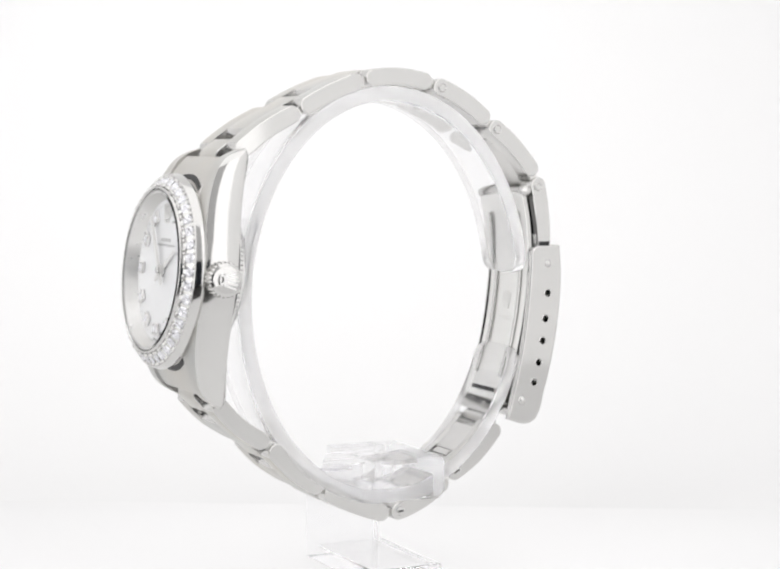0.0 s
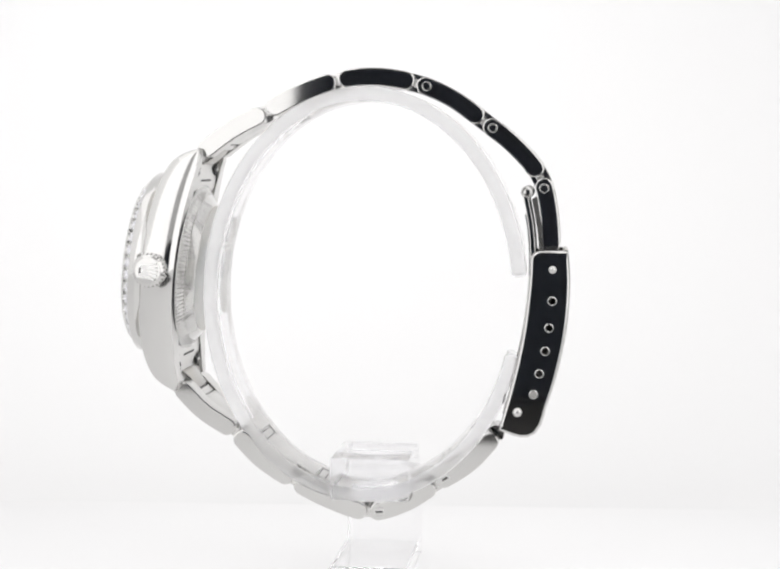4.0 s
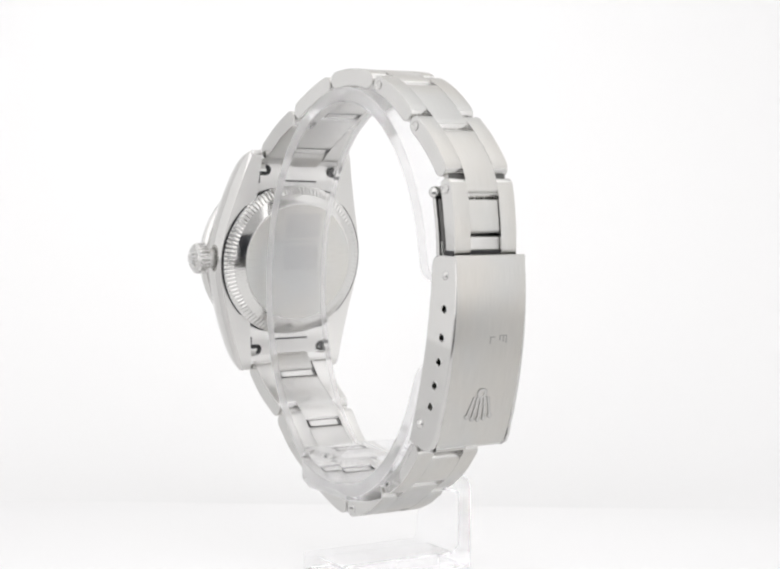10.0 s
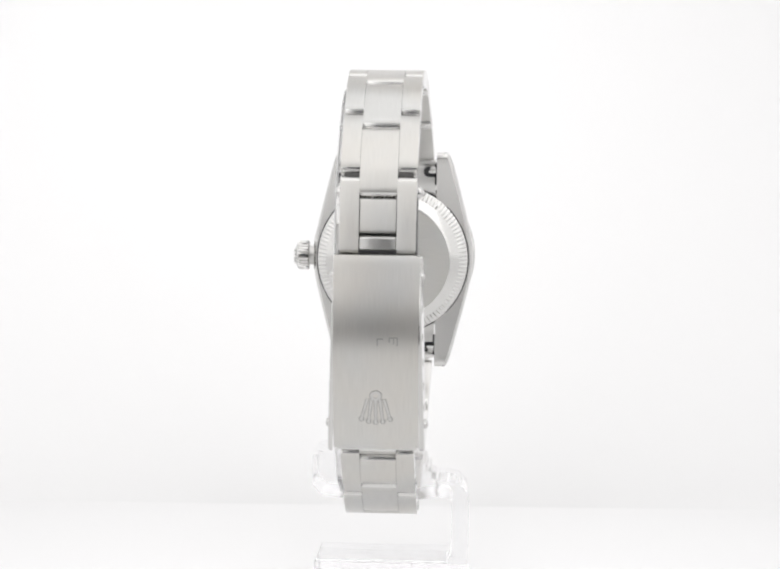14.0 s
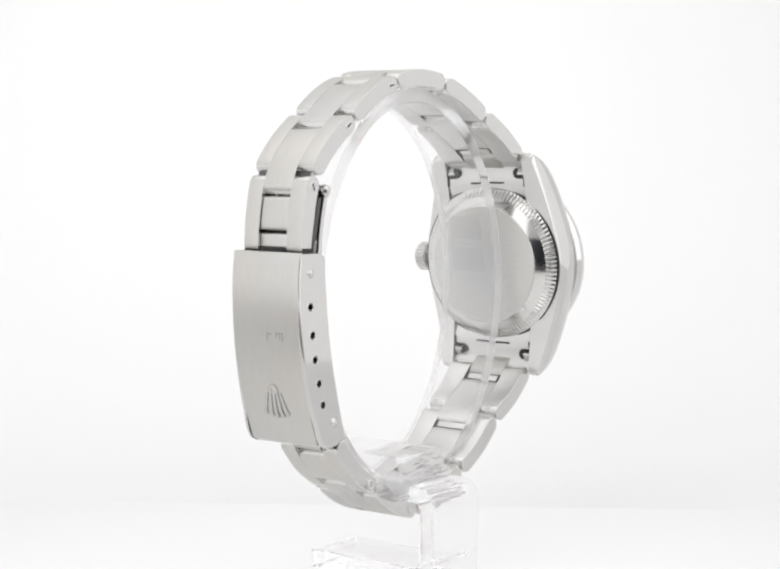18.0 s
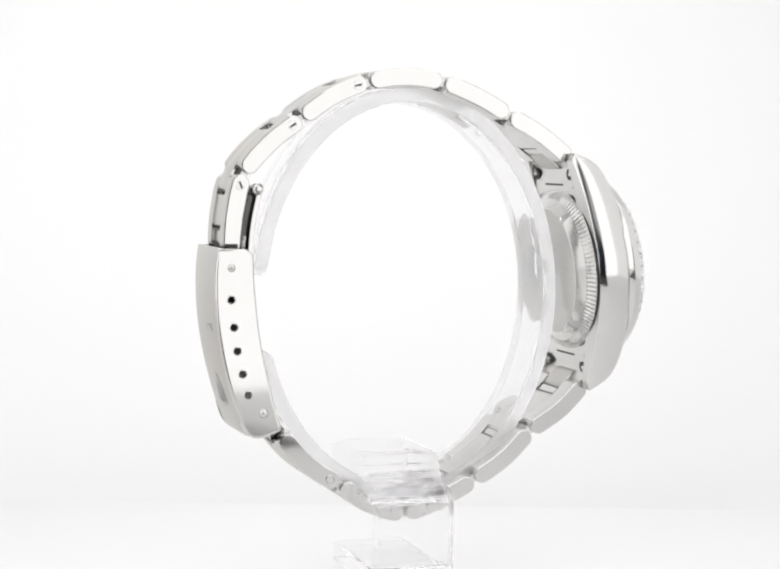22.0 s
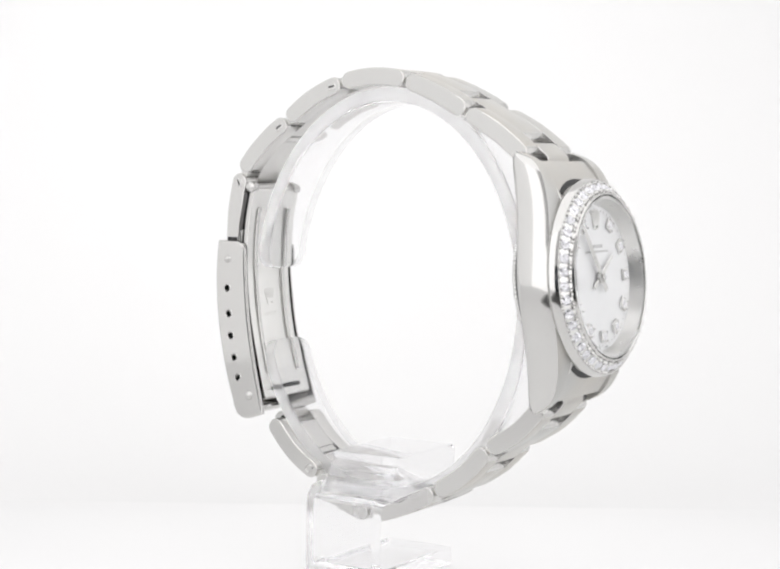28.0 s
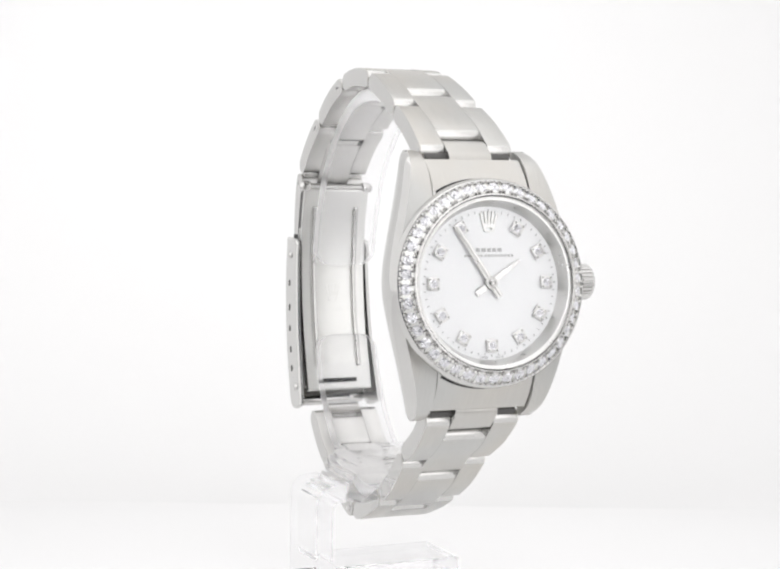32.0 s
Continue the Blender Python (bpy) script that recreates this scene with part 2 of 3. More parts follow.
def curve_through(points, steps=16):
    """A smooth line through the points."""
    pts = [Vector(p) for p in points]
    pts = [2 * pts[0] - pts[1]] + pts + [2 * pts[-1] - pts[-2]]
    out = []
    for i in range(1, len(pts) - 2):
        a, b, c, d = pts[i - 1:i + 3]
        for k in range(steps):
            t = k / steps
            out.append(0.5 * (2 * b + (c - a) * t + (2 * a - 5 * b + 4 * c - d) * t * t + (3 * b - a - 3 * c + d) * t ** 3))
    out.append(pts[-2])
    return out


class Strip:
    """A line in the (y, z) plane, walked by its length; off(s, d) is the place d outside it."""

    def __init__(self, points, inside):
        line = curve_through(points)
        self.y = np.array([p[0] for p in line])
        self.z = np.array([p[1] for p in line])
        self.s = np.concatenate([[0], np.cumsum(np.hypot(np.diff(self.y), np.diff(self.z)))])
        self.inside = Vector(inside)

    def at(self, s):
        """Beyond either end the line goes straight on."""
        end = self.s[-1]
        q = min(max(s, 0.0), end)
        h = 0.4
        a, b = min(max(q - h, 0), end - 2 * h), max(min(q + h, end), 2 * h)
        tan = Vector((np.interp(b, self.s, self.y) - np.interp(a, self.s, self.y), np.interp(b, self.s, self.z) - np.interp(a, self.s, self.z))).normalized()
        p = Vector((np.interp(q, self.s, self.y), np.interp(q, self.s, self.z))) + tan * (s - q)
        return p, tan

    def off(self, s, d):
        p, tan = self.at(s)
        out = Vector((-tan[1], tan[0]))
        if out.dot(p - self.inside) < 0:
            out = -out
        return p + out * d

    def nearest(self, point):
        return float(self.s[np.argmin(np.hypot(self.y - point[0], self.z - point[1]))])


def slab(strip, s0, s1, low, high, x0, x1, edge=0.16, rnd=None, n=7, edge0=None, rolled=False):
    """A bar that follows the strip from s0 to s1, between the offsets low and high, with rounded ends; x0, x1: its sides as functions of s."""
    r = (high - low) / 2 if rnd is None else rnd
    mid = (high + low) / 2
    hh = (high - low) / 2
    loop = []
    for i in range(n + 1):
        loop.append((s0 + r + (s1 - s0 - 2 * r) * i / n, high))
    for i in range(1, 10):
        a = math.pi / 2 - math.pi * i / 10
        loop.append((s1 - r + r * math.cos(a), mid + hh * math.sin(a)))
    for i in range(n + 1):
        loop.append((s1 - r - (s1 - s0 - 2 * r) * i / n, low))
    for i in range(1, 10):
        a = -math.pi / 2 - math.pi * i / 10
        loop.append((s0 + r + r * math.cos(a), mid + hh * math.sin(a)))
    rings = []
    for f in (x0, x1):
        ring = []
        for s, d in loop:
            p = strip.off(s, d)
            ring.append((f(s, p), p[0], p[1]))
        rings.append(ring)
    bm = loft(rings)
    m = len(loop)
    if rolled:
        bm.faces.ensure_lookup_table()
        for i in (*range(n + 2, n + 9), *range(2 * n + 13, 2 * n + 19)):
            bm.faces[i].material_index = 3
    bm.verts.ensure_lookup_table()
    first, last = set(bm.verts[:m]), set(bm.verts[m:2 * m])
    for ends, width in ((first, edge if edge0 is None else edge0), (last, edge)):
        if width:
            rim = [e for e in bm.edges if e.verts[0] in ends and e.verts[1] in ends]
            bmesh.ops.bevel(bm, geom=rim, offset=width, segments=2, profile=0.6, affect="EDGES", clamp_overlap=True)
    return bm


def below(way):
    """Picks the faces that look against way."""
    return lambda n: n.dot(way) < -0.5


def side_face(n):
    return abs(n.x) > 0.4


# ---- setting: the light tent ----
def structure(name, bm, material, label):
    ob = part(name, bm, material, None, label)
    return tagged(ob, kind="structure")


def build_tent():
    rows = [(46, -1.2)]
    for i in range(1, 15):
        a = radians(90 * i / 14)
        rows.append((46 + 120 * math.sin(a), -1.2 + 120 * (1 - math.cos(a))))
    rows.append((166, 419))
    rings = []
    for x in (-330, 330):
        rings.append([(x, y, z) for y, z in rows] + [(x, y + 1.5 * (i > 2), z - 1.5) for i, (y, z) in reversed(list(enumerate(rows)))])
    structure("backdrop", loft(rings), PAPER, "seamless white sweep with an added glow, curving up past the light table")
    # the table is cut out in front, unseen, so that polished steel reflects dark
    outline = [(-330, 45.5), (-330, -254), (-66, -254), (-66, -114), (73, -114), (73, -254), (330, -254), (330, 45.5)]
    floor = plate(outline, 3.0)
    bmesh.ops.translate(floor, vec=(0, 0, -3), verts=floor.verts)
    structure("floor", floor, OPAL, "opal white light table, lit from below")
    structure("wall_left", box(-334, -331, -262, 300, -2, 420), SIDES, "lit white diffuser fabric wall of the light tent")
    structure("wall_right", box(331, 334, -262, 300, -2, 420), SIDES, "lit white diffuser fabric wall of the light tent")
    structure("ceiling", box(-334, 334, -262, 300, 421, 424), TOP, "lit white diffuser fabric top of the light tent")
    front = box(-330.5, -66, -258, -255, -2, 420)
    add(front, box(73, 330.5, -258, -255, -2, 420))
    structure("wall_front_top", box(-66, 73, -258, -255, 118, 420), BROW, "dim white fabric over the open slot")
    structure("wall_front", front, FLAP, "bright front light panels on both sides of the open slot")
    structure("table", box(-700, 700, -300, 600, -34, -4), TABLE, "dark table top under the light tent")
    structure("room_floor", box(-2500, 2500, -2500, 2500, -780, -750), ROOM, "studio floor in shade")
    structure("room_ceiling", box(-2500, 2500, -2500, 2500, 1700, 1730), ROOM, "studio ceiling in shade")
    for nm, b in (("wall_south", (-2500, 2500, -2530, -2500)), ("wall_north", (-2500, 2500, 2500, 2530)),
                  ("wall_west", (-2530, -2500, -2500, 2500)), ("wall_east", (2500, 2530, -2500, 2500))):
        structure(nm, box(*b, -750, 1700), ROOM, "grey-blue studio wall in shade")


# ---- the watch ----
CENTRE = (-1.0, -18.5)
UPPER = Strip([(-25.3, 0.6), (-20.8, 4.0), (-16.0, 6.6), (-11.3, 9.1), (-6.3, 10.9), (-1.0, 11.5), (4.4, 10.7), (9.3, 8.7), (13.7, 5.6),
               (18.0, 2.3), (21.5, -1.9), (22.8, -7.0), (23.2, -12.5)], CENTRE)
LOWER = Strip([(-28.2, -31.2), (-24.6, -34.9), (-20.1, -37.9), (-16.3, -41.6), (-11.8, -44.5), (-6.8, -47.0), (-1.4, -48.6), (3.6, -47.2), (7.9, -44.4),
               (12.4, -41.4), (16.2, -37.2)], CENTRE)
UPPER_JOINTS = [(-25.3, 0.6), (-16.0, 6.6), (-6.3, 10.9), (4.4, 10.7), (13.7, 5.6), (21.5, -1.9), (23.2, -12.5)]
LOWER_JOINTS = [(-28.2, -31.2), (-20.1, -37.9), (-11.8, -44.5), (-1.4, -48.6), (7.9, -44.4), (16.2, -37.2)]
THICK = 2.45
SHIFT = 2.5


def taper(joint_s):
    end = joint_s[3]
    return lambda s: 6.4 - (6.4 - 5.1) * min(max(s / end, 0), 1) - 0.3 * min(max((s - end) / (joint_s[-1] - end), 0), 1)


def even_side(strip, s0, s1, h0, h1):
    """A flat flank that goes from the half width h0 at s0 to h1 at s1."""
    a, b = strip.off(s0, 0), strip.off(s1, 0)
    way = b - a
    return lambda s, p: h0 + (h1 - h0) * (p - a).dot(way) / way.length_squared


def screw_head(y, z, x, sign, slotted):
    """A pin end flush in a link's flank, with or without a slot."""
    turn = Matrix.Translation((x, y, z)) @ Matrix.Rotation(sign * math.pi / 2, 4, "Y")
    prof = [(0.0, 0.03), (0.6, 0.03), (0.66, 0.0), (0.68, -0.2), (0.0, -0.2)] if slotted else [(0.0, 0.06), (0.48, 0.06), (0.54, 0.02), (0.6, 0.09), (0.66, 0.07), (0.68, -0.2), (0.0, -0.2)]
    bm = lathe(prof, 20)
    bm.transform(turn)
    return bm


def build_links(watch, strip, joints, screws, lower):
    js = [strip.nearest(p) for p in joints]
    js[0], js[-1] = 0.0, float(strip.s[-1])
    hw = taper(js)
    for i in range(len(js) - 1):
        a, b = js[i] + 0.19, js[i + 1] - 0.19
        last = i == len(js) - 2
        if last and not lower:
            # the link that slides into the clasp has bars in place of a centre piece
            bar = slab(strip, a + 2.75, a + 7.25, -0.6, 0.95, lambda s, p: -2.33, lambda s, p: 2.33, rnd=0.4, rolled=True)
            lk = part("adjusting_link", bar, BRUSHED, watch, "steel adjusting link running into the clasp", (0, 0, 1), second=POLISHED, side=side_face, third=UNDERSIDE, under=lambda n: n.y < -0.5, fourth=ROLL)
            part("cross_bar", slab(strip, a + 7.45, a + 9.6, -0.6, 0.85, lambda s, p: -2.33, lambda s, p: 2.33, rnd=0.45), SATIN, lk, grain=(0, 0, 1))
        else:
            c0, c1 = js[i] + 3.25, js[i + 1] + 2.92
            if last:
                c1 = b - 1.3
            p, tan = strip.at((a + b) / 2)
            half = 0.487 * hw((a + b) / 2)
            mid = slab(strip, c0, c1, -THICK / 2 + 0.015, THICK / 2 - 0.015, lambda s, p: -half, lambda s, p: half, edge=0.03, rolled=True)
            way = Vector((0, *(strip.off((a + b) / 2, 1) - p)))
            lk = part("bracelet_link", mid, BRUSHED, watch, "brushed steel three-piece bracelet link", (0, tan[0], tan[1]), second=POLISHED, side=side_face, third=UNDERSIDE, under=below(way), fourth=ROLL)
            if last:
                barrel = slab(strip, b - 1.0, b + 1.0, -THICK / 2 + 0.1, THICK / 2 - 0.05, lambda s, p: -half, lambda s, p: half, edge=0.03, rolled=True)
                part("hinge_barrel", barrel, BRUSHED, lk, "", (0, tan[0], tan[1]), second=POLISHED, side=side_face, third=UNDERSIDE, under=below(way), fourth=ROLL)
            # a dark slab painted as the shade in the recess between two centre pieces, seen on the inner side
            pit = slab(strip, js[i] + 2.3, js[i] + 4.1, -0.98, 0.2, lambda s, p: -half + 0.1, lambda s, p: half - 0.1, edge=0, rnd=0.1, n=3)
            part("hinge_recess_shade", pit, SHADED, lk)
            lid = slab(strip, js[i] + 2.55, js[i] + 3.6, -1.1, -0.95, lambda s, p: -half + 0.5, lambda s, p: half - 0.5, edge=0.04, rnd=0.06, n=3)
            part("hinge_cover", lid, UNDERSIDE, lk)
        p, tan = strip.at((a + b) / 2)
        way = Vector((0, *(strip.off((a + b) / 2, 1) - p)))
        for sign in (1, -1):
            gap = 0.49 * hw((a + b) / 2)
            lean = (0.16, 0.05, 0.05, -0.05, -0.12)[i] if lower and sign > 0 else 0.0
            rim = even_side(strip, a, b, sign * (hw(a) + lean), sign * (hw(b) - lean))
            bm = slab(strip, a, b, -THICK / 2, THICK / 2, lambda s, p: sign * gap, rim, edge0=0.03, rolled=True)
            part("outer_plate", bm, BRUSHED, lk, "", (0, tan[0], tan[1]), second=POLISHED, side=side_face, third=UNDERSIDE, under=below(way), fourth=ROLL)
        # the pin that joins it to the piece before, its outer half darkened as gap shade
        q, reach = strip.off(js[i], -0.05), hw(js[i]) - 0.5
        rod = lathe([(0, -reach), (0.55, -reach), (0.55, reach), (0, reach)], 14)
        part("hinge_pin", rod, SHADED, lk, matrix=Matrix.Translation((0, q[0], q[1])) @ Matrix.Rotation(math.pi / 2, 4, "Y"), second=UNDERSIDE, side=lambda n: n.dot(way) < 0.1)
        if i in screws:
            s = a + 1.4
            q = strip.off(s, 0)
            for sign in (1, -1):
                x = sign * hw(s)
                slotted = (sign > 0) == lower
                part("pin_end", screw_head(q[0], q[1], x, sign, slotted), POLISHED, lk)
                if not slotted:
                    continue
                way = strip.at(s)[1]
                tilt = math.atan2(way[0], way[1]) * -sign + (0.7 if i == 5 else 0.12 * (i - 4))
                place = Matrix.Translation((x, q[0], q[1])) @ Matrix.Rotation(sign * math.pi / 2, 4, "Y") @ Matrix.Rotation(tilt, 4, "Z")
                # a bright plate paints light on the slot's edges, a black box its shade
                screw = part("screw", soften(box(-0.56, 0.56, -0.24, 0.24, -0.2, 0.09), 0.05, 1), BRIGHT_CUT, lk, matrix=place)
                part("slot", box(-0.47, 0.47, -0.13, 0.13, -0.1, 0.1), DARK, screw, matrix=place)


TILT = radians(5.5)
DIAL_FRAME = Matrix(((1, 0, 0, 0), (0, math.sin(TILT), -math.cos(TILT), -33.1), (0, math.cos(TILT), math.sin(TILT), -14.65), (0, 0, 0, 1)))
DIAL_FACE = DIAL_FRAME @ Matrix.Translation((0, 0, -0.45))
LUG = 16.8


def flank(v):
    t = abs(v) / LUG
    return 12.6 - 4.725 * (math.sqrt(t * t + 0.05) - 0.2236) - 0.45 * t ** 30


def case_back(v):
    t = abs(v) / LUG
    return -5.75 - 1.7 * t ** 2.6 + 0.8 * t ** 40


def case_top(v):
    t = abs(v) / LUG
    return -0.95 - 3.3 * t ** 3.3 - 2.5 * t ** 18


def build_case(watch):
    bm = lathe([(0, -5.7), (12.0, -5.7), (12.25, -5.4), (12.25, -1.1), (12.0, -0.8), (0, -0.8)], 96)
    for sign in (1, -1):
        rings = []
        for i in range(61):
            u = i / 30 - 1
            v = LUG * math.copysign(1 - (1 - abs(u)) ** 1.5, u)
            xo, nb, nt = flank(v), case_back(v), case_top(v)
            nm = nb + 0.46 * (nt - nb)
            xi = math.sqrt(max(11.6 ** 2 - v * v, 0)) if abs(v) < 9.45 else 6.72
            xi = max(xi, 6.72)
            w = min(1.0, (xo - xi) * 0.75)
            deep = nt - nb
            ring = [(xo - 0.55, nb), (xo - 0.36, nb + 0.06 * deep), (xo - 0.19, nb + 0.14 * deep), (xo - 0.075, nb + 0.22 * deep), (xo - 0.03, nb + 0.29 * deep), (xo, nm), (xo - 0.07 * w, nm + (nt - nm) * 0.35), (xo - 0.25 * w, nm + (nt - nm) * 0.68),
                    (xo - 0.55 * w, nm + (nt - nm) * 0.92), (xo - w, nt), (xi + 0.08, nt), (xi, nt - 0.08), (xi, nb)]
            rings.append([(sign * x, v, n) for x, n in ring])
        half = loft(rings)
        half.faces.ensure_lookup_table()
        for k, f in enumerate(half.faces):
            if len(f.verts) == 4:
                f.material_index = 1 if k % 13 < 8 else 2 if k % 13 == 12 else 0
        add(bm, half)
    case = part("case", bm, BRUSHED, watch, "steel watch case with polished flanks and brushed lugs", tuple(DIAL_FRAME.col[1][:3]), DIAL_FRAME,
                second=ROLLED, third=UNDERSIDE)
    for top in (1, -1):
        for sign in (1, -1):
            # a black disc stands in for the shaded hole
            hole = lathe([(0, 0.02), (0.62, 0.02), (0.62, -0.3), (0, -0.3)], 16)
            m = DIAL_FRAME @ Matrix.Translation((sign * 6.70, top * 14.4, -5.4)) @ Matrix.Rotation(-sign * math.pi / 2, 4, "Y")
            part("bar_hole_shade", hole, DARK, case, matrix=m)


def build_caseback(watch):
    teeth = 110
    prof = [(0, -5.6), (11.4, -5.6), (11.72, -5.85), (11.72, -6.1), (11.62, -6.2), (11.0, -6.63), (10.42, -7.0), (10.38, -7.05), (10.3, -7.1), (9.1, -8.01), (9.0, -8.05), (0, -8.05)]

    def flute(i, k):
        return 0.986 if k in (4, 5, 6) and i % 4 in (0, 1) else 1.0

    back = part("case_back", lathe(prof, teeth * 4, flute), BACK, watch, "polished screw-down case back with a fluted rim", matrix=DIAL_FRAME)
    part("back_plate", lathe([(0, -8.0), (8.95, -8.0), (8.9, -8.12), (0, -8.12)], 64), PLATE, back, "fine-brushed centre of the case back", (1, 0, 0), DIAL_FRAME)
    part("back_groove", lathe([(11.6, -6.04), (11.9, -6.02), (11.95, -5.65), (11.6, -5.65), (11.6, -6.04)], 96), DARK, back, matrix=DIAL_FRAME)


def fan_emblem(h, width, base, fat=0.0, slim=1.0):
    """A plain fan of five stout bars over an oval foot ring."""
    bm = bmesh.new()
    for k in range(-2, 3):
        top = (k * width / 4.4, h * (1.0 - 0.05 * k * k / 2))
        foot = (k * width / 7.5, h * 0.26)
        w0, w1 = width * 0.072 * slim + fat, width * 0.045 * slim + fat
        pts = [(foot[0] - w0, foot[1]), (foot[0] + w0, foot[1]), (top[0] + w1, top[1]), (top[0] - w1, top[1])]
        add(bm, plate(pts, base))
        add(bm, lathe([(0, base * 1.3), (width * 0.055 + fat, base), (width * 0.07 + fat, 0), (0, 0)], 10), Matrix.Translation((top[0], top[1], 0)))
    add(bm, lathe([(0.5, 0), (0.5, 0.9 * base / 0.4), (0.75, base / 0.4), (1.0, 0.9 * base / 0.4), (1.0, 0)], 24), Matrix.Translation((0, h * 0.15, 0)) @ Matrix.Diagonal((width * 0.33 * slim + fat, h * 0.15 + fat, 0.4, 1)))
    return bm


def bar_row(widths, height, gap, depth=0.03):
    """A row of plain bars, centred."""
    total = sum(widths) + gap * (len(widths) - 1)
    x = -total / 2
    bm = bmesh.new()
    for w in widths:
        add(bm, box(x, x + w, -height / 2, height / 2, 0, depth))
        x += w + gap
    return bm


def lettering(words, size, radius, spread):
    """Two printed words on either side of the foot of a round dial; spread: the angle of each word's middle from it."""
    bm = bmesh.new()
    for word, side in zip(words, (-1, 1)):
        text = bpy.data.curves.new("print", "FONT")
        text.body, text.size, text.align_x, text.align_y, text.extrude, text.resolution_u = word, size, "CENTER", "CENTER", 0.008, 2
        ob = new("print", text)
        me = bpy.data.meshes.new_from_object(ob.evaluated_get(bpy.context.evaluated_depsgraph_get()))
        letters = bmesh.new()
        letters.from_mesh(me)
        turn = Matrix.Rotation(radians(side * spread), 4, "Z")
        add(bm, letters, turn @ Matrix.Translation((0, -radius, 0.01)))
        bpy.data.objects.remove(ob)
        bpy.data.meshes.remove(me)
        bpy.data.curves.remove(text)
    return bm


def stone(r):
    """A round brilliant: a star shaped into the table to imitate inner reflections, then crown, girdle and pavilion
    facets.
    """
    bm = bmesh.new()
    rows = []
    for rad, h, off, zig in ((0.30, 0.16, 0, 0.05), (0.58, 0.2, 0, -0.07), (0.82, 0.17, 0.5, 0.05), (1.0, 0.0, 0, 0), (0.45, -0.45, 0.5, 0)):
        rows.append([bm.verts.new((rad * r * math.cos(2 * math.pi * (i + off) / 8), rad * r * math.sin(2 * math.pi * (i + off) / 8), (h + zig * (-1) ** i) * r)) for i in range(8)])
    top, tip = bm.verts.new((0, 0, 0.24 * r)), bm.verts.new((0, 0, -0.8 * r))
    for i in range(8):
        j = (i + 1) % 8
        bm.faces.new((rows[0][i], rows[0][j], top))
        bm.faces.new((rows[4][i], rows[4][j], tip))
        for a, b, odd in ((rows[0], rows[1], 1), (rows[1], rows[2], 1), (rows[2], rows[3], 0), (rows[3], rows[4], 1)):
            if odd:
                bm.faces.new((a[i], a[j], b[i]))
                bm.faces.new((a[j], b[j], b[i]))
            else:
                bm.faces.new((a[i], b[j], b[i]))
                bm.faces.new((a[i], a[j], b[j]))
    bmesh.ops.recalc_face_normals(bm, faces=bm.faces)
    return bm


def build_bezel(watch):
    count = 42
    prof = [(10.5, 0.4), (10.55, 1.55), (10.66, 1.68), (10.82, 1.66), (10.92, 1.5), (10.98, 1.26), (12.34, 0.1), (12.4, 0.28), (12.5, 0.34), (12.62, 0.29),
            (12.72, 0.14), (12.9, -0.74), (12.85, -0.84), (12.4, -1.35), (10.5, -1.35), (10.5, 0.4)]
    ring = lathe(prof, 128)
    ring.faces.ensure_lookup_table()
    for f in ring.faces[5 * 128:6 * 128]:
        f.material_index = 1
    slope = math.atan2(1.18, 1.32)
    bezel = part("bezel", ring, ROLLED, watch, "steel bezel set with round clear stones", matrix=DIAL_FRAME, second=BLADE)
    beads = bmesh.new()
    for k in range(count):
        for side in (-0.06, 0.06):
            for r, n in ((11.12, 1.22), (12.22, 0.26)):
                a = 2 * math.pi * (k + 0.81) / count + side / 2 * (0.8 if r < 12 else 1.0)
                size = random.uniform(0.8, 1.2)
                grain = lathe([(0, 0.36), (0.16, 0.3), (0.28, 0.1), (0.29, -0.15), (0, -0.15)], 8)
                add(beads, grain, Matrix.Translation((r * math.cos(a), r * math.sin(a), n - 0.05)) @ Matrix.Rotation(a, 4, "Z") @ Matrix.Rotation(slope, 4, "Y") @ Matrix.Scale(size, 4))
    tagged(part("beading", beads, POLISHED, bezel, matrix=DIAL_FRAME), kind="stuff")
    # black solids painted in as the shade between the bezel and the two end pieces
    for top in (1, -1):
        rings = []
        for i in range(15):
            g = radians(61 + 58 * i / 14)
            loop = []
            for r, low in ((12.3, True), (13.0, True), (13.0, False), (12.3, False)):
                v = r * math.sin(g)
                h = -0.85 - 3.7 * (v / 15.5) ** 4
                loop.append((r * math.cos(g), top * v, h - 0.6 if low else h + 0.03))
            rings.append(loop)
        part("gap_shade", loft(rings), DARK, bezel, matrix=DIAL_FRAME)
    first = None
    for k in range(count):
        a = 2 * math.pi * (k + 0.31) / count
        m = DIAL_FRAME @ Matrix.Rotation(a, 4, "Z") @ Matrix.Translation((11.67, 0, 0.64)) @ Matrix.Rotation(slope + random.uniform(-0.16, 0.16), 4, "Y") @ Matrix.Rotation(random.uniform(-0.16, 0.16), 4, "X") @ Matrix.Rotation(0.7 * k, 4, "Z")
        if first is None:
            first = part("diamond", stone(0.76), DIAMOND, bezel, angle=5)
            me = first.data
            ob = first
        else:
            ob = new("diamond", me)
            ob.parent = bezel
        m.translation = m.translation * MM
        ob.matrix_basis = m


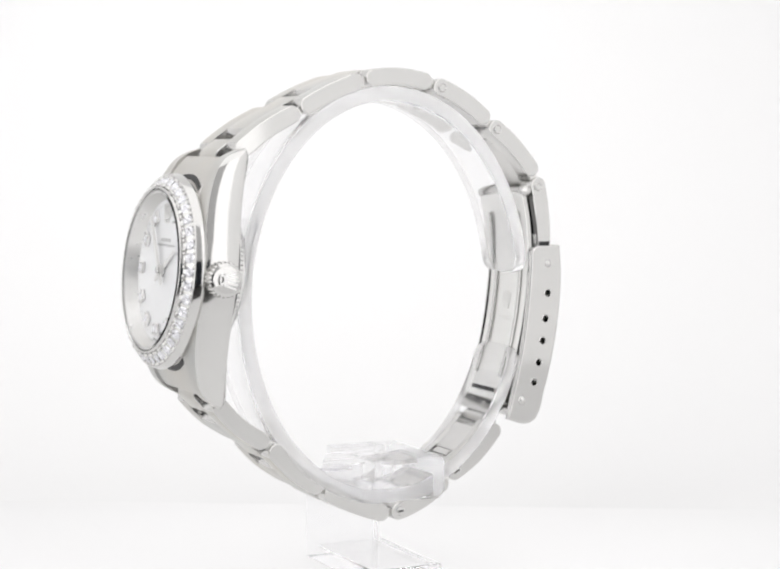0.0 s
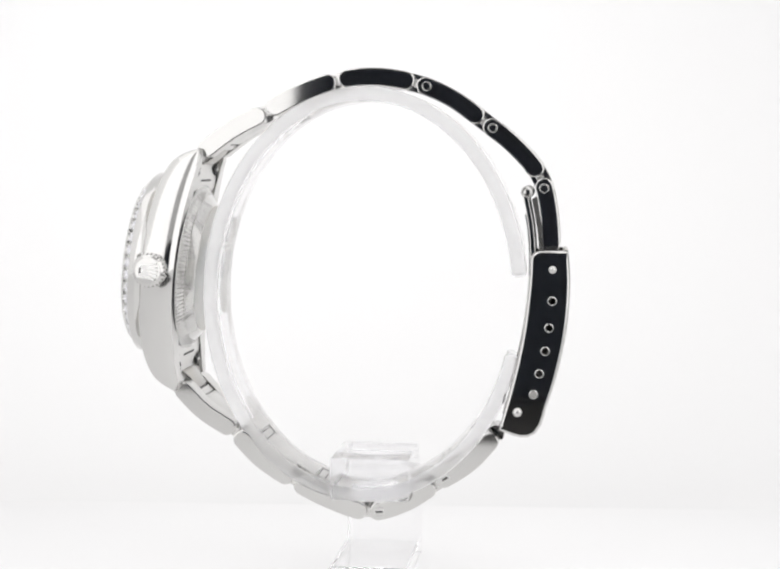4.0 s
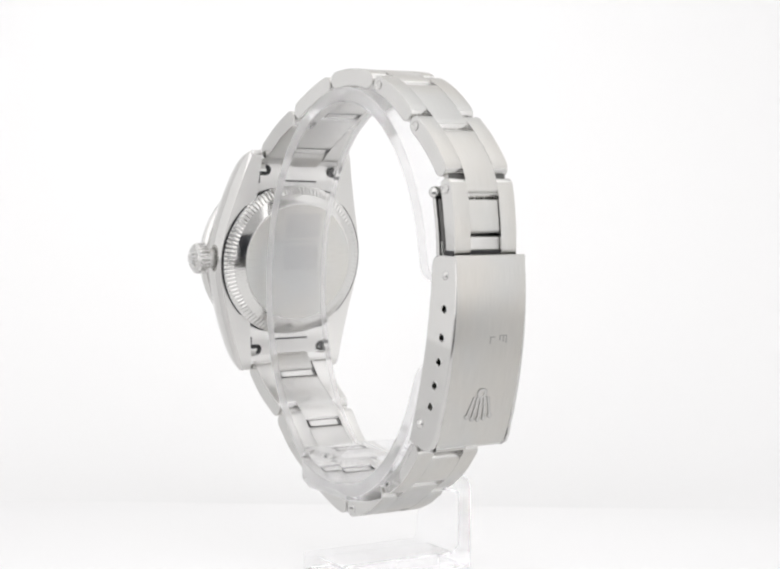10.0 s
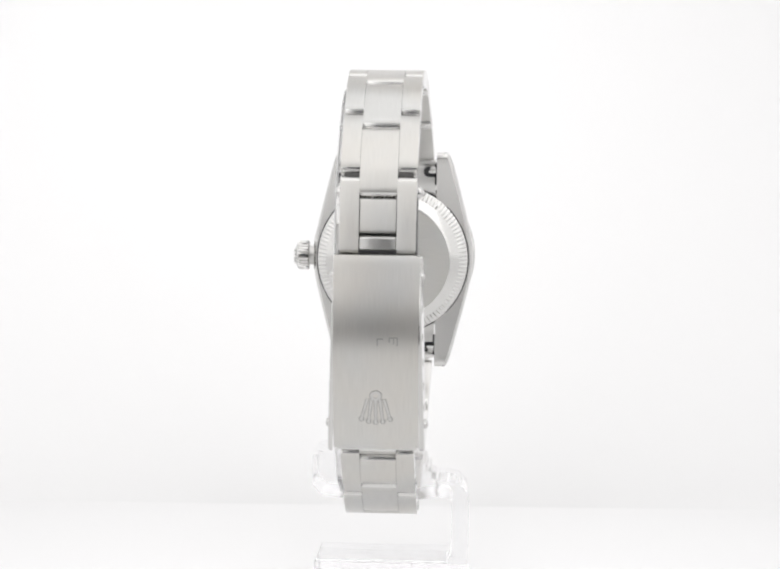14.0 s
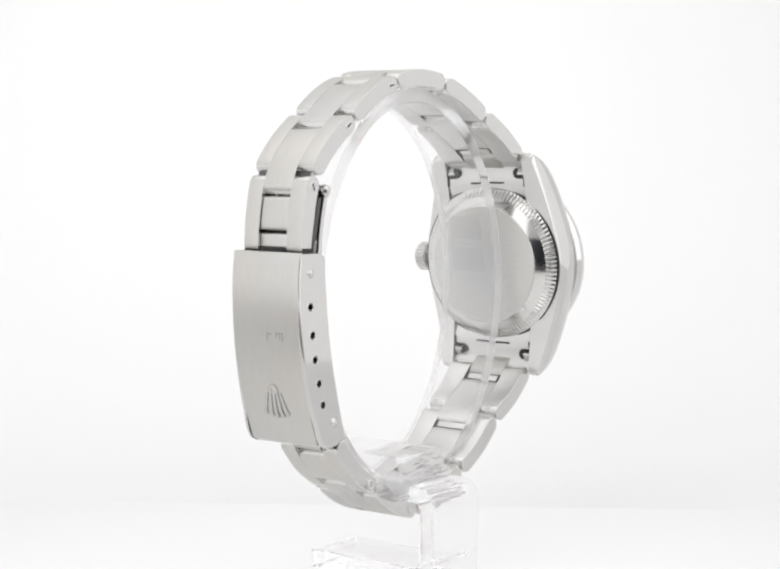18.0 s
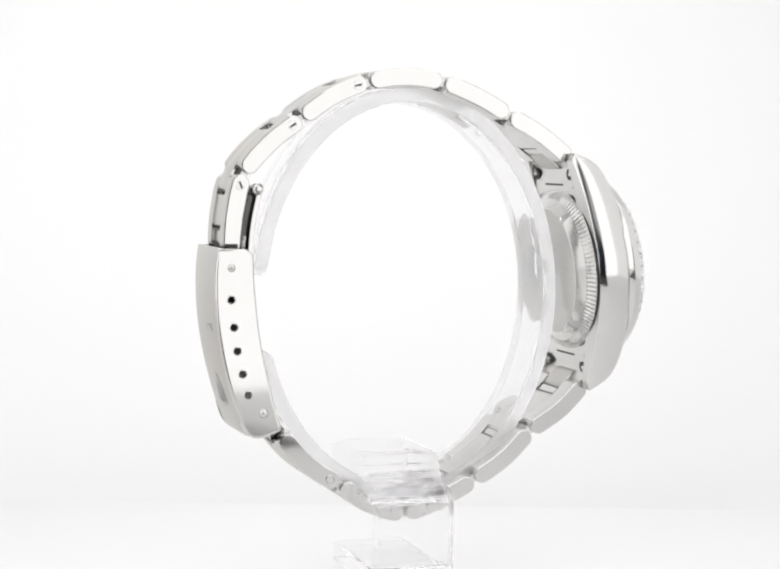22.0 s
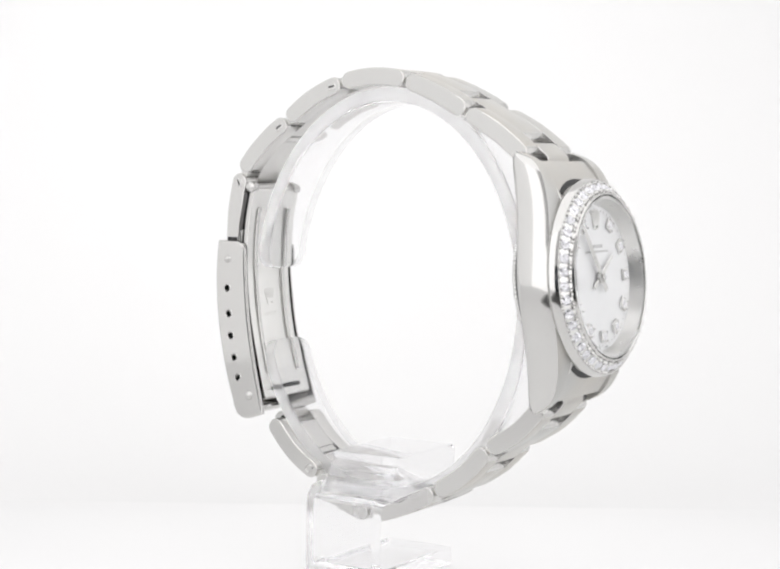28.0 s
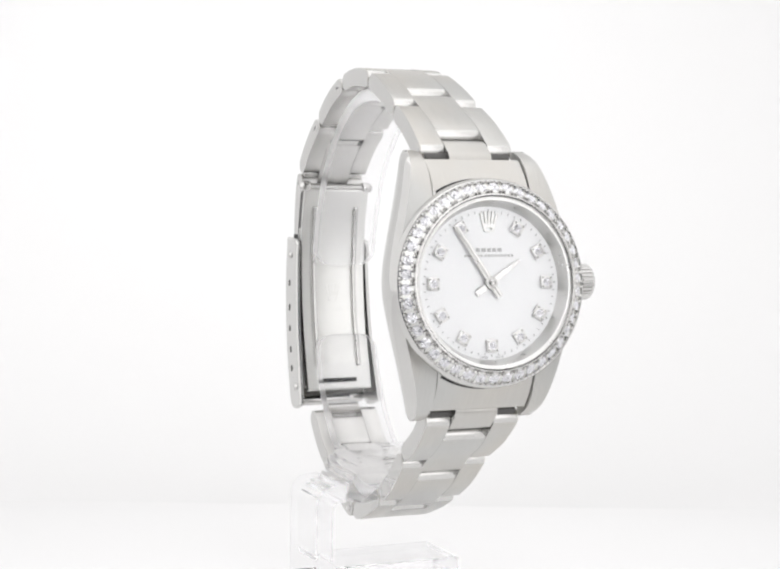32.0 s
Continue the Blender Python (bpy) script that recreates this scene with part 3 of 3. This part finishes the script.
def build_dial(watch):
    dial = part("dial", lathe([(0, -0.3), (9.75, -0.3), (9.75, 0.0), (0, 0.0)], 96), DIAL, watch, "silver white sunburst dial", matrix=DIAL_FACE)
    part("inner_ring", lathe([(9.35, 0.01), (10.05, 1.6), (10.5, 1.63), (10.5, -0.2), (9.35, 0.01)], 128), REHAUT, dial, "brushed steel ring between dial and crystal", matrix=DIAL_FACE)
    for k in range(1, 12):
        a = math.pi / 2 - 2 * math.pi * k / 12
        m = DIAL_FACE @ Matrix.Translation((7.67 * math.cos(a), 7.67 * math.sin(a), 0)) @ Matrix.Rotation(a, 4, "Z")
        b = box(-0.82, 0.82, -0.82, 0.82, 0.0, 0.38)
        soften(b, 0.3, 2)
        mk = part("hour_marker", b, BRIGHT_CUT, dial, "square steel hour marker holding a clear stone", matrix=m)
        part("diamond", stone(0.56), DIAMOND, mk, matrix=m @ Matrix.Translation((0, 0, 0.36)), angle=5)
        prongs = bmesh.new()
        for x, y in ((0.55, 0.55), (-0.55, 0.55), (0.55, -0.55), (-0.55, -0.55)):
            add(prongs, lathe([(0, 0.22), (0.11, 0.15), (0.15, -0.1), (0, -0.1)], 8), Matrix.Translation((x, y, 0.36)))
        part("claw_setting", prongs, POLISHED, mk, matrix=m)
    ticks = bmesh.new()
    for k in range(60):
        a = 2 * math.pi * k / 60
        if k % 5:
            add(ticks, box(8.62, 8.92, -0.045, 0.045, 0.0, 0.02), Matrix.Rotation(a, 4, "Z"))
        else:
            add(ticks, box(8.75, 9.0, -0.07, 0.07, 0.0, 0.02), Matrix.Rotation(a, 4, "Z"))
    tagged(part("minute_track", ticks, PRINT, dial, "fine grey minute marks", matrix=DIAL_FACE), kind="stuff")
    part("emblem", fan_emblem(2.5, 2.4, 0.22), BLADE, dial, "raised steel emblem", matrix=DIAL_FACE @ Matrix.Translation((0, 6.2, 0.0)))
    part("name_bars", bar_row([0.52, 0.6, 0.5, 0.5, 0.56], 0.44, 0.2), PALE_PRINT, dial, "small grey printed line", matrix=DIAL_FACE @ Matrix.Translation((-0.05, 4.05, 0)))
    part("model_bars", bar_row([0.3] * 6 + [0.01] + [0.32] * 9, 0.26, 0.13), PALE_PRINT, dial, "fine grey printed line", matrix=DIAL_FACE @ Matrix.Translation((-0.05, 3.35, 0)))
    part("origin_line", lettering(("SWISS", "MADE"), 0.42, 9.12, 6.6), PRINT, dial, "tiny grey printed words at the dial's foot", matrix=DIAL_FACE)

    def hand(name, angle, length, tail, w0, w1, level, label):
        pts = [(-w0, -tail), (w0, -tail), (w0, 0), (w0, length * 0.3), (w1, length), (-w1, length), (-w0, length * 0.3), (-w0, 0)]
        bm = plate(pts, 0.12)
        soften(bm, 0.04, 1)
        part(name, bm, POINTERS, dial, label, matrix=DIAL_FACE @ Matrix.Translation((0, 0, level)) @ Matrix.Rotation(-radians(angle), 4, "Z"))

    hand("hour_hand", 55.5, 4.8, 2.4, 0.36, 0.2, 0.25, "slim steel hour hand")
    hand("minute_hand", 326.5, 8.45, 2.1, 0.4, 0.24, 0.45, "steel minute hand")
    hand("second_hand", 326, 8.3, 1.9, 0.07, 0.05, 0.68, "thin steel second hand")
    part("hand_boss", lathe([(0, 0.64), (0.72, 0.64), (0.8, 0.56), (0.8, 0.1), (0, 0.1)], 24), SATIN, dial, matrix=DIAL_FACE)
    part("hand_pinion", lathe([(0, 1.0), (0.2, 0.98), (0.4, 0.86), (0.42, 0.3), (0.42, 0.0), (0, 0)], 24), POLISHED, dial, matrix=DIAL_FACE)
    crystal = part("crystal", lathe([(0, 1.25), (10.2, 1.25), (10.46, 1.2), (10.46, 1.6), (10.3, 1.76), (9.9, 1.84), (0, 1.86)], 96), SAPPHIRE, watch, "flat clear watch crystal", matrix=DIAL_FRAME)
    crystal.visible_shadow = False


def build_crown(watch):
    n = 26

    def rib(i, k):
        return 0.92 if k in (2, 3) and i % 6 in (0, 1, 2) else 1.0

    m = DIAL_FRAME @ Matrix.Translation((12.3, 0.0, -3.0)) @ Matrix.Rotation(math.pi / 2, 4, "Y")
    crown = part("crown", lathe([(0, 0.9), (1.9, 0.9), (2.3, 1.05), (2.3, 2.5), (2.1, 2.75), (1.9, 2.85), (1.8, 2.9), (1.7, 3.0), (1.1, 3.05), (0, 3.07)], n * 6, rib), POLISHED, watch,
                 "ribbed steel winding crown", matrix=m)
    part("crown_tube", lathe([(0, -0.3), (1.5, -0.3), (1.5, 1.0), (0, 1.0)], 32), SATIN, crown, matrix=m)
    part("emblem", fan_emblem(2.5, 2.3, 0.3), BRIGHT_CUT, crown, "raised emblem on the crown",
         matrix=m @ Matrix.Translation((-1.2, 0, 3.04)) @ Matrix.Rotation(-math.pi / 2, 4, "Z"))


def build_end_links(watch):
    for top in (1, -1):
        rings = []
        for i in range(9):
            v = 9.5 + (15.5 - 9.5) * i / 8
            h = -0.85 - 3.7 * (v / 15.5) ** 4
            lo = min(h - 2.3, -6.3 + 0.06 * (i - 4) ** 2)
            w = 6.6
            rings.append([(-w, top * v, lo), (-w, top * v, h - 0.1), (-w + 0.1, top * v, h), (-2.9, top * v, h), (2.9, top * v, h), (w - 0.1, top * v, h), (w, top * v, h - 0.1), (w, top * v, lo)])
        end = part("end_link", loft(rings), BRUSHED, watch, "brushed steel end piece between the lugs", tuple(DIAL_FRAME.col[1][:3]), DIAL_FRAME, second=POLISHED, side=side_face, third=UNDERSIDE, under=below(DIAL_FRAME.col[2].to_3d()))
        strip = UPPER if top > 0 else LOWER
        p, tan = strip.at(0.5)
        tongue = slab(strip, -1.6, SHIFT + 0.1, -THICK / 2 + 0.1, THICK / 2 - 0.02, lambda s, p: -2.95, lambda s, p: 2.95)
        part("tongue", tongue, BRUSHED, end, "", (0, tan[0], tan[1]), second=POLISHED, side=side_face)
        for sign in (1, -1):
            cup = lathe([(0, 0.0), (0.75, 0.0), (0.85, 0.25), (0.85, 0.9), (0, 0.9)], 16)
            part("bar_end", cup, SATIN, end, matrix=DIAL_FRAME @ Matrix.Translation((sign * 6.6, top * 14.2, -5.7)) @ Matrix.Rotation(-sign * math.pi / 2, 4, "Y"))
            # flat black pieces paint the shade of the U-shaped hole and side gap
            arc = [(5.5 + 0.8 * math.sin(g), 0.8 * math.cos(g)) for g in np.linspace(math.pi, 2 * math.pi, 9)]
            u_hole = plate([(6.6, 0.8), (6.6, -0.8)] + arc, 0.12)
            flip = Matrix.Diagonal((sign, 1, 1, 1))
            part("notch_shade", u_hole, DARK, end, matrix=DIAL_FRAME @ Matrix.Translation((0, top * 13.8, -6.42)) @ flip)
            rift = soften(box(*sorted((sign * 6.44, sign * 6.71)), -2.1, 1.3, 0.0, 0.12), 0.04, 1)
            part("side_gap_shade", rift, DARK, end, matrix=DIAL_FRAME @ Matrix.Diagonal((1, top, 1, 1)) @ Matrix.Translation((0, 13.9, -6.41)))
            pin = soften(box(*sorted((sign * 5.5, sign * 6.6)), -0.2, 0.2, -0.1, 0.16), 0.1, 2)
            part("pin_tip", pin, BLADE, end, matrix=DIAL_FRAME @ Matrix.Translation((0, top * 13.8, -6.48)))
        # a thin black strip as the shade in a slot
        part("underside_slot_shade", soften(box(-3.0, 3.0, -0.14, 0.14, -0.1, 0.08), 0.04, 1), DARK, end,
             matrix=DIAL_FRAME @ Matrix.Translation((0, top * 12.3, -6.28)) @ Matrix.Rotation(math.pi, 4, "X"))


COVER = Strip([(25.3, -11.65), (25.62, -15.2), (25.58, -19.0), (25.25, -22.6), (24.7, -25.9), (23.98, -29.1), (23.1, -32.1), (22.05, -35.1), (21.2, -37.0)], (0, -20))
INNER = Strip([(20.4, -12.6), (20.3, -16.2), (19.6, -23.0), (18.4, -29.2), (16.9, -35.0), (16.5, -36.2)], (0, -20))
HOLES = ((23.47, -18.58), (23.10, -22.26), (22.65, -25.42), (21.92, -28.52), (21.18, -31.35))


def build_clasp(watch):
    end = float(COVER.s[-1])
    w = 5.92

    def shear(bm):
        """The cover rises a little towards the wider flank."""
        for v in bm.verts:
            v.co.y += 0.11 + 0.22 * v.co.x / 10.84

    body = slab(COVER, 0.0, end - 0.2, -0.75, 0.0, lambda s, p: -5.42, lambda s, p: 5.42, edge=0.05, rnd=0.2, n=24)
    shear(body)
    clasp = part("clasp", body, BRUSHED, watch, "brushed steel folding clasp cover, closed", (0, -0.1, -1), second=POLISHED, side=side_face)

    def corner(s):
        """The lower corners of the cover are rounded."""
        d = max(0.0, s - (end - 0.75)) / 1.25
        return w - 0.5 - 0.9 * d * d

    lip = slab(COVER, end - 1.2, end + 0.3, -1.5, 0.03, lambda s, p: -corner(s), lambda s, p: corner(s), edge=0.3, rnd=0.5, n=8)
    shear(lip)
    part("end_lip", lip, POLISHED, clasp, second=BRUSHED, side=lambda n: n.y > 0.85 and abs(n.x) < 0.3, grain=(0, -0.1, -1))
    inner = [tuple(INNER.off(s, 0)) for s in np.linspace(float(INNER.s[-1]) - 0.5, 0.6, 14)]
    top = [(20.5, -12.6), (20.95, -12.05), (21.7, -11.75)]
    foot = [(22.3, -34.3), (21.95, -35.6), (21.3, -36.7), (20.4, -37.2), (19.4, -37.25), (18.6, -37.05), (16.6, -36.35)]
    for sign in (1, -1):
        # one flank is a little wider towards its foot
        wide = 0.4 if sign > 0 else 0.0
        outer = [tuple(COVER.off(s, 0.02 + 0.45 * wide)) for s in np.linspace(0.1, end - 4.2, 18)]
        low = [(y + wide * max(0.0, 1 - k / 5), z - 0.1 * wide) for k, (y, z) in enumerate(foot)]
        bm = chamfered(outer + low + inner + top, 0.6, [(y, z, 0.5) for y, z in HOLES], 0.36)
        bm.transform(Matrix(((0, 0, sign, sign * (w - 0.6)), (1, 0, 0, 0), (0, 1, 0, 0), (0, 0, 0, 1))))
        # both flanks are bent outward a little
        bend = Matrix.Translation((sign * w, 22, 0)) @ Matrix.Rotation(radians(3.3 if sign > 0 else -2.4), 4, "Z") @ Matrix.Translation((-sign * w, -22, 0))
        bend = Matrix.Translation((sign * w, 0, -24)) @ Matrix.Rotation(radians(-1.1 * sign), 4, "Y") @ Matrix.Translation((-sign * w, 0, 24)) @ bend
        bm.transform(bend)
        sp = part("side_plate", bm, POLISHED, clasp, "polished clasp flank with five adjustment holes", angle=30)
        for poly in sp.data.polygons:
            poly.use_smooth = abs(poly.normal.x) < 0.98
        for y, z in HOLES:
            rim = lathe([(0.49, 0.0), (0.52, 0.05), (0.62, 0.0)], 20)
            part("hole_rim", rim, POLISHED, sp, matrix=bend @ Matrix.Translation((sign * w, y, z)) @ Matrix.Rotation(sign * math.pi / 2, 4, "Y"))
        for y, z in ((23.45, -14.35), (19.05, -33.85)):
            big = 1.25 if z < -30 else 1.05
            dome = lathe([(r * big, h) for r, h in ((0, 0.4), (0.2, 0.37), (0.38, 0.26), (0.5, 0.08), (0.55, -0.1), (0, -0.1))], 20)
            part("rivet", dome, POLISHED, clasp, matrix=bend @ Matrix.Translation((sign * w, y, z)) @ Matrix.Rotation(sign * math.pi / 2, 4, "Y"))
    # solid black block in place of the shade inside the clasp top
    part("cavity_shade", box(-4.9, 4.9, 22.4, 24.1, -13.0, -11.2), DARK, clasp)
    # inner folding blades with raised rails
    blade_line = Strip([(19.6, -4.6), (20.4, -8.5), (20.75, -13.0), (20.6, -18.0), (19.9, -23.5), (18.7, -29.0), (17.2, -34.4)], (0, -20))
    be = float(blade_line.s[-1])
    # the blade's outward faces are coloured dark for the shade in the crevice
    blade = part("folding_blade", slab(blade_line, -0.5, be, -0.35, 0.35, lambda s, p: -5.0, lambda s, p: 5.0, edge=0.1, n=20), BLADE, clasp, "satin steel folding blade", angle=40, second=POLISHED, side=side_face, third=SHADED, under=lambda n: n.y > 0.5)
    for x in (-3.2, 3.2):
        rail = part("rail", slab(blade_line, 2.2, be - 3.5, -0.66, -0.3, lambda s, p: x - 0.3, lambda s, p: x + 0.3, edge=0.12, n=20), POLISHED, blade)
        g = x + math.copysign(0.42, x)
        part("groove", slab(blade_line, 2.4, be - 3.7, -0.37, -0.3, lambda s, p: g - 0.1, lambda s, p: g + 0.1, edge=0.02, n=20), SATIN, rail)
    p, tan = blade_line.at(17.0)
    inward = Vector((0, tan[1], -tan[0]))
    if inward.y > 0:
        inward = -inward
    up = Vector((0, -tan[0], -tan[1])) if tan[1] < 0 else Vector((0, tan[0], tan[1]))
    q = blade_line.off(17.0, -0.33)
    rgt = up.cross(inward)
    m = Matrix(((rgt.x, up.x, inward.x, 0), (rgt.y, up.y, inward.y, q[0]), (rgt.z, up.z, inward.z, q[1]), (0, 0, 0, 1)))
    part("stamp", fan_emblem(2.6, 2.4, 0.12), BLADE, blade, "worn stamped emblem inside the clasp", matrix=m @ Matrix.Translation((0, 0.2, 0)))
    part("stamp_bars", bar_row([0.4] * 5, 0.6, 0.2, 0.06), BLADE, blade, "worn stamped line", matrix=m @ Matrix.Translation((0, -1.0, 0)))
    second = Strip([(21.6, -10.0), (22.1, -16.0), (21.6, -23.0), (20.2, -30.0), (18.8, -34.0)], (0, -20))
    part("folding_blade", slab(second, 0.0, float(second.s[-1]), -0.3, 0.3, lambda s, p: -4.95, lambda s, p: 4.95, edge=0.1, n=16), BLADE, clasp, "steel folding blade")
    # added dark slab that paints the shade between adjusting link and blade
    shade_line = Strip([(20.75, -4.7), (21.35, -7.5), (21.75, -10.0), (21.9, -12.6)], (0, -20))
    part("clasp_shade", slab(shade_line, 0.0, float(shade_line.s[-1]), -0.35, 0.3, lambda s, p: -4.95, lambda s, p: 4.95, edge=0.05, n=8), SHADED, clasp, "dark slab added as shade under the clasp top")
    # thin black box painted as a shaded slot
    part("hinge_slot_shade", box(-3.0, 2.6, 16.85, 17.05, -33.2, -32.6), DARK, blade)
    rod = lathe([(0, -5.1), (0.5, -5.1), (0.5, 5.1), (0, 5.1)], 16)
    bar = part("spring_bar", rod, SATIN, clasp, "spring bar across the clasp top", matrix=Matrix.Translation((0, 19.8, -3.9)) @ Matrix.Rotation(math.pi / 2, 4, "Y"))
    for sign in (1, -1):
        knob = lathe([(0, 0.75), (0.45, 0.65), (0.75, 0.3), (0.85, -0.1), (0.8, -0.8), (0, -0.9)], 20)
        part("knob", knob, POLISHED, bar, matrix=Matrix.Translation((sign * 5.0, 19.8, -3.9)) @ Matrix.Rotation(sign * math.pi / 2, 4, "Y"))
    # relief and fine marks on the cover
    def on_cover(y, z):
        """A frame on the cover's outer face, its second axis down the cover."""
        p, tan = COVER.at(COVER.nearest((y, z)))
        out = Vector((0, -tan[1], tan[0]))
        if out.y < 0:
            out = -out
        down = Vector((0, tan[0], tan[1]))
        rgt = down.cross(out)
        return Matrix(((rgt.x, down.x, out.x, 0), (rgt.y, down.y, out.y, p[0]), (rgt.z, down.z, out.z, p[1]), (0, 0, 0, 1)))

    def press(name, bm, place, material, parent, label=""):
        bm.transform(place)
        shear(bm)
        return part(name, bm, material, parent, label)

    spot = on_cover(23.4, -30.0) @ Matrix.Translation((0, -1.1, 0))
    emblem = press("emblem", fan_emblem(4.3, 4.0, 0.08, 0.0, 0.55), spot, SATIN, clasp, "shallow emblem pressed into the clasp")
    # a wider dark plate stands in for shade along the emblem's pressed edges
    press("emblem_shade", fan_emblem(4.3, 4.0, 0.045, 0.09, 0.55), spot, GROOVE, emblem, "dark outline painted round the emblem as its shade")
    spot = on_cover(24.9, -22.6)
    for x0, x1, y0, y1 in ((-0.25, -0.1, -0.45, 0.5), (-0.9, -0.25, -0.45, -0.3), (-1.75, -1.6, -0.6, 0.1), (-2.6, -1.75, -0.6, -0.45), (-2.3, -2.15, -0.45, 0.3), (-2.75, -2.6, -0.6, 0.5)):
        press("mark", box(x0, x1, y0, y1, -0.05, 0.03), spot, GROOVE, clasp)


def build_watch():
    watch = thing("wrist_watch", "stainless steel wrist watch, stone-set bezel, silver dial, closed clasp", "watch", (0, 0, EYE_HEIGHT))
    build_case(watch)
    build_caseback(watch)
    build_bezel(watch)
    build_dial(watch)
    build_crown(watch)
    build_end_links(watch)
    build_links(watch, UPPER, UPPER_JOINTS, (3, 4, 5), False)
    build_links(watch, LOWER, LOWER_JOINTS, (3, 4), True)
    build_clasp(watch)
    return watch


# ---- the clear stand ----
def build_stand():
    stand = thing("display_stand", "clear acrylic watch display stand with an open oval ring", "display stand", (0, 0, 0.0001))
    cy, cz, a, b = -2.33, -18.5 + 58, 22.37, 28.6
    pts = [(cy + a * math.cos(t), cz + b * math.sin(t)) for t in np.linspace(radians(5.8), radians(343.8), 60)]
    strip = Strip(pts, (cy, cz))
    total, turn = float(strip.s[-1]), 2.6

    def pinch(s):
        d = turn - max(min(s, total - s), 0.0)
        return turn - math.sqrt(turn * turn - d * d) if d > 0 else 0.0

    # closer stations towards both ends
    rings = [total * k / 120 for k in range(121)]
    ends = [turn * (1 - math.cos(math.pi / 2 * i / 8)) for i in range(8)]
    stations = ends + [s for s in rings if turn <= s <= total - turn] + [total - e for e in reversed(ends)]
    loops = []
    for s in stations:
        near = min(s, total - s)
        thin = 1.0 - max(0.0, 0.5 - near) / 0.5 * 0.45
        x0, x1 = -3.5 + pinch(s), 5.9 - pinch(s)
        c = min(0.3, (x1 - x0) / 2.2)
        half = 1.0 * thin
        loop = []
        for cx, cd, a0 in ((x1 - c, half - c * thin, 0), (x0 + c, half - c * thin, 90), (x0 + c, -half + c * thin, 180), (x1 - c, -half + c * thin, 270)):
            for j in range(4):
                g = radians(a0 + 30 * j)
                q = strip.off(s, -1.0 + cd + c * thin * math.sin(g))
                loop.append((cx + c * math.cos(g), q[0], q[1]))
        loops.append(loop)
    part("ring", loft(loops), ACRYLIC, stand, angle=60, second=FLANK, side=lambda n: abs(n.x) > 0.3)
    # two moulded pads and a bar between them on the inner face, by the case
    for z0, z1, x0, x1, high in ((-11.7, -8.1, -1.6, 3.9, 0.3), (-12.5, -12.1, -1.2, 4.6, 0.25), (-16.6, -12.9, -1.6, 3.9, 0.3)):
        rows = []
        for k in range(7):
            z = z0 + (z1 - z0) * k / 6 + 58
            y = cy - (a - 2.0) * math.sqrt(1 - ((z - cz) / (b - 2.0)) ** 2)
            rise = high if 0 < k < 6 else high * 0.4
            rows.append([(x0, y - 0.05, z), (x0, y + rise * 0.4, z), (x0 + 0.2, y + rise, z), (x1 - 0.2, y + rise, z), (x1, y + rise * 0.4, z), (x1, y - 0.05, z)])
        part("moulded_pad", loft(rows), CLIP, stand, angle=8)
    # ribbed clip inside the foot of the ring
    prof = [(-7.9, 11.6), (-7.6, 12.4), (-7.6, 14.0), (-6.9, 14.2), (-6.9, 15.1), (-6.3, 15.2), (-6.3, 16.2), (-5.7, 16.3), (-5.7, 17.5), (8.9, 17.5), (9.6, 16.9), (9.6, 13.0),
            (8.4, 11.6), (5.5, 11.2), (-5.5, 11.2)]
    bm = plate(prof, 10.8)
    soften(bm, 0.18, 2)
    m = Matrix(((1, 0, 0, 0), (0, 0, 1, -6.2), (0, 1, 0, 0), (0, 0, 0, 1)))
    part("clip", bm, CLIP, stand, matrix=m, angle=8)
    # bracket: arm, upright and foot plate bent from one bar
    outer = [(-12.2, 2.4), (-12.2, 11.0), (-11.9, 12.4), (-11.0, 13.4), (-9.6, 13.8), (-7.9, 13.8), (-7.9, 11.4), (-9.0, 11.4), (-9.6, 11.1), (-9.8, 10.4), (-9.8, 3.4), (-9.2, 2.5)]
    bm = plate([(-12.2, 0.0)] + outer + [(9.2, 2.5), (9.2, 0.0)], 10.8)
    soften(bm, 0.25, 2)
    part("bracket", bm, BRACKET, stand, matrix=m, angle=8)
    return stand


build_tent()
WATCH = build_watch()
STAND = build_stand()


def motions():
    """Watch and stand ride on one slow, even turn."""
    times = [0.5 * k for k in range(65)]
    walk(WATCH, [(t, pose(0, 0, EYE_HEIGHT, rz=AXIS_TURN + SPEED * t)) for t in times])
    walk(STAND, [(t, pose(0, 0, 0.0001, rz=AXIS_TURN + SPEED * t)) for t in times])


motions()
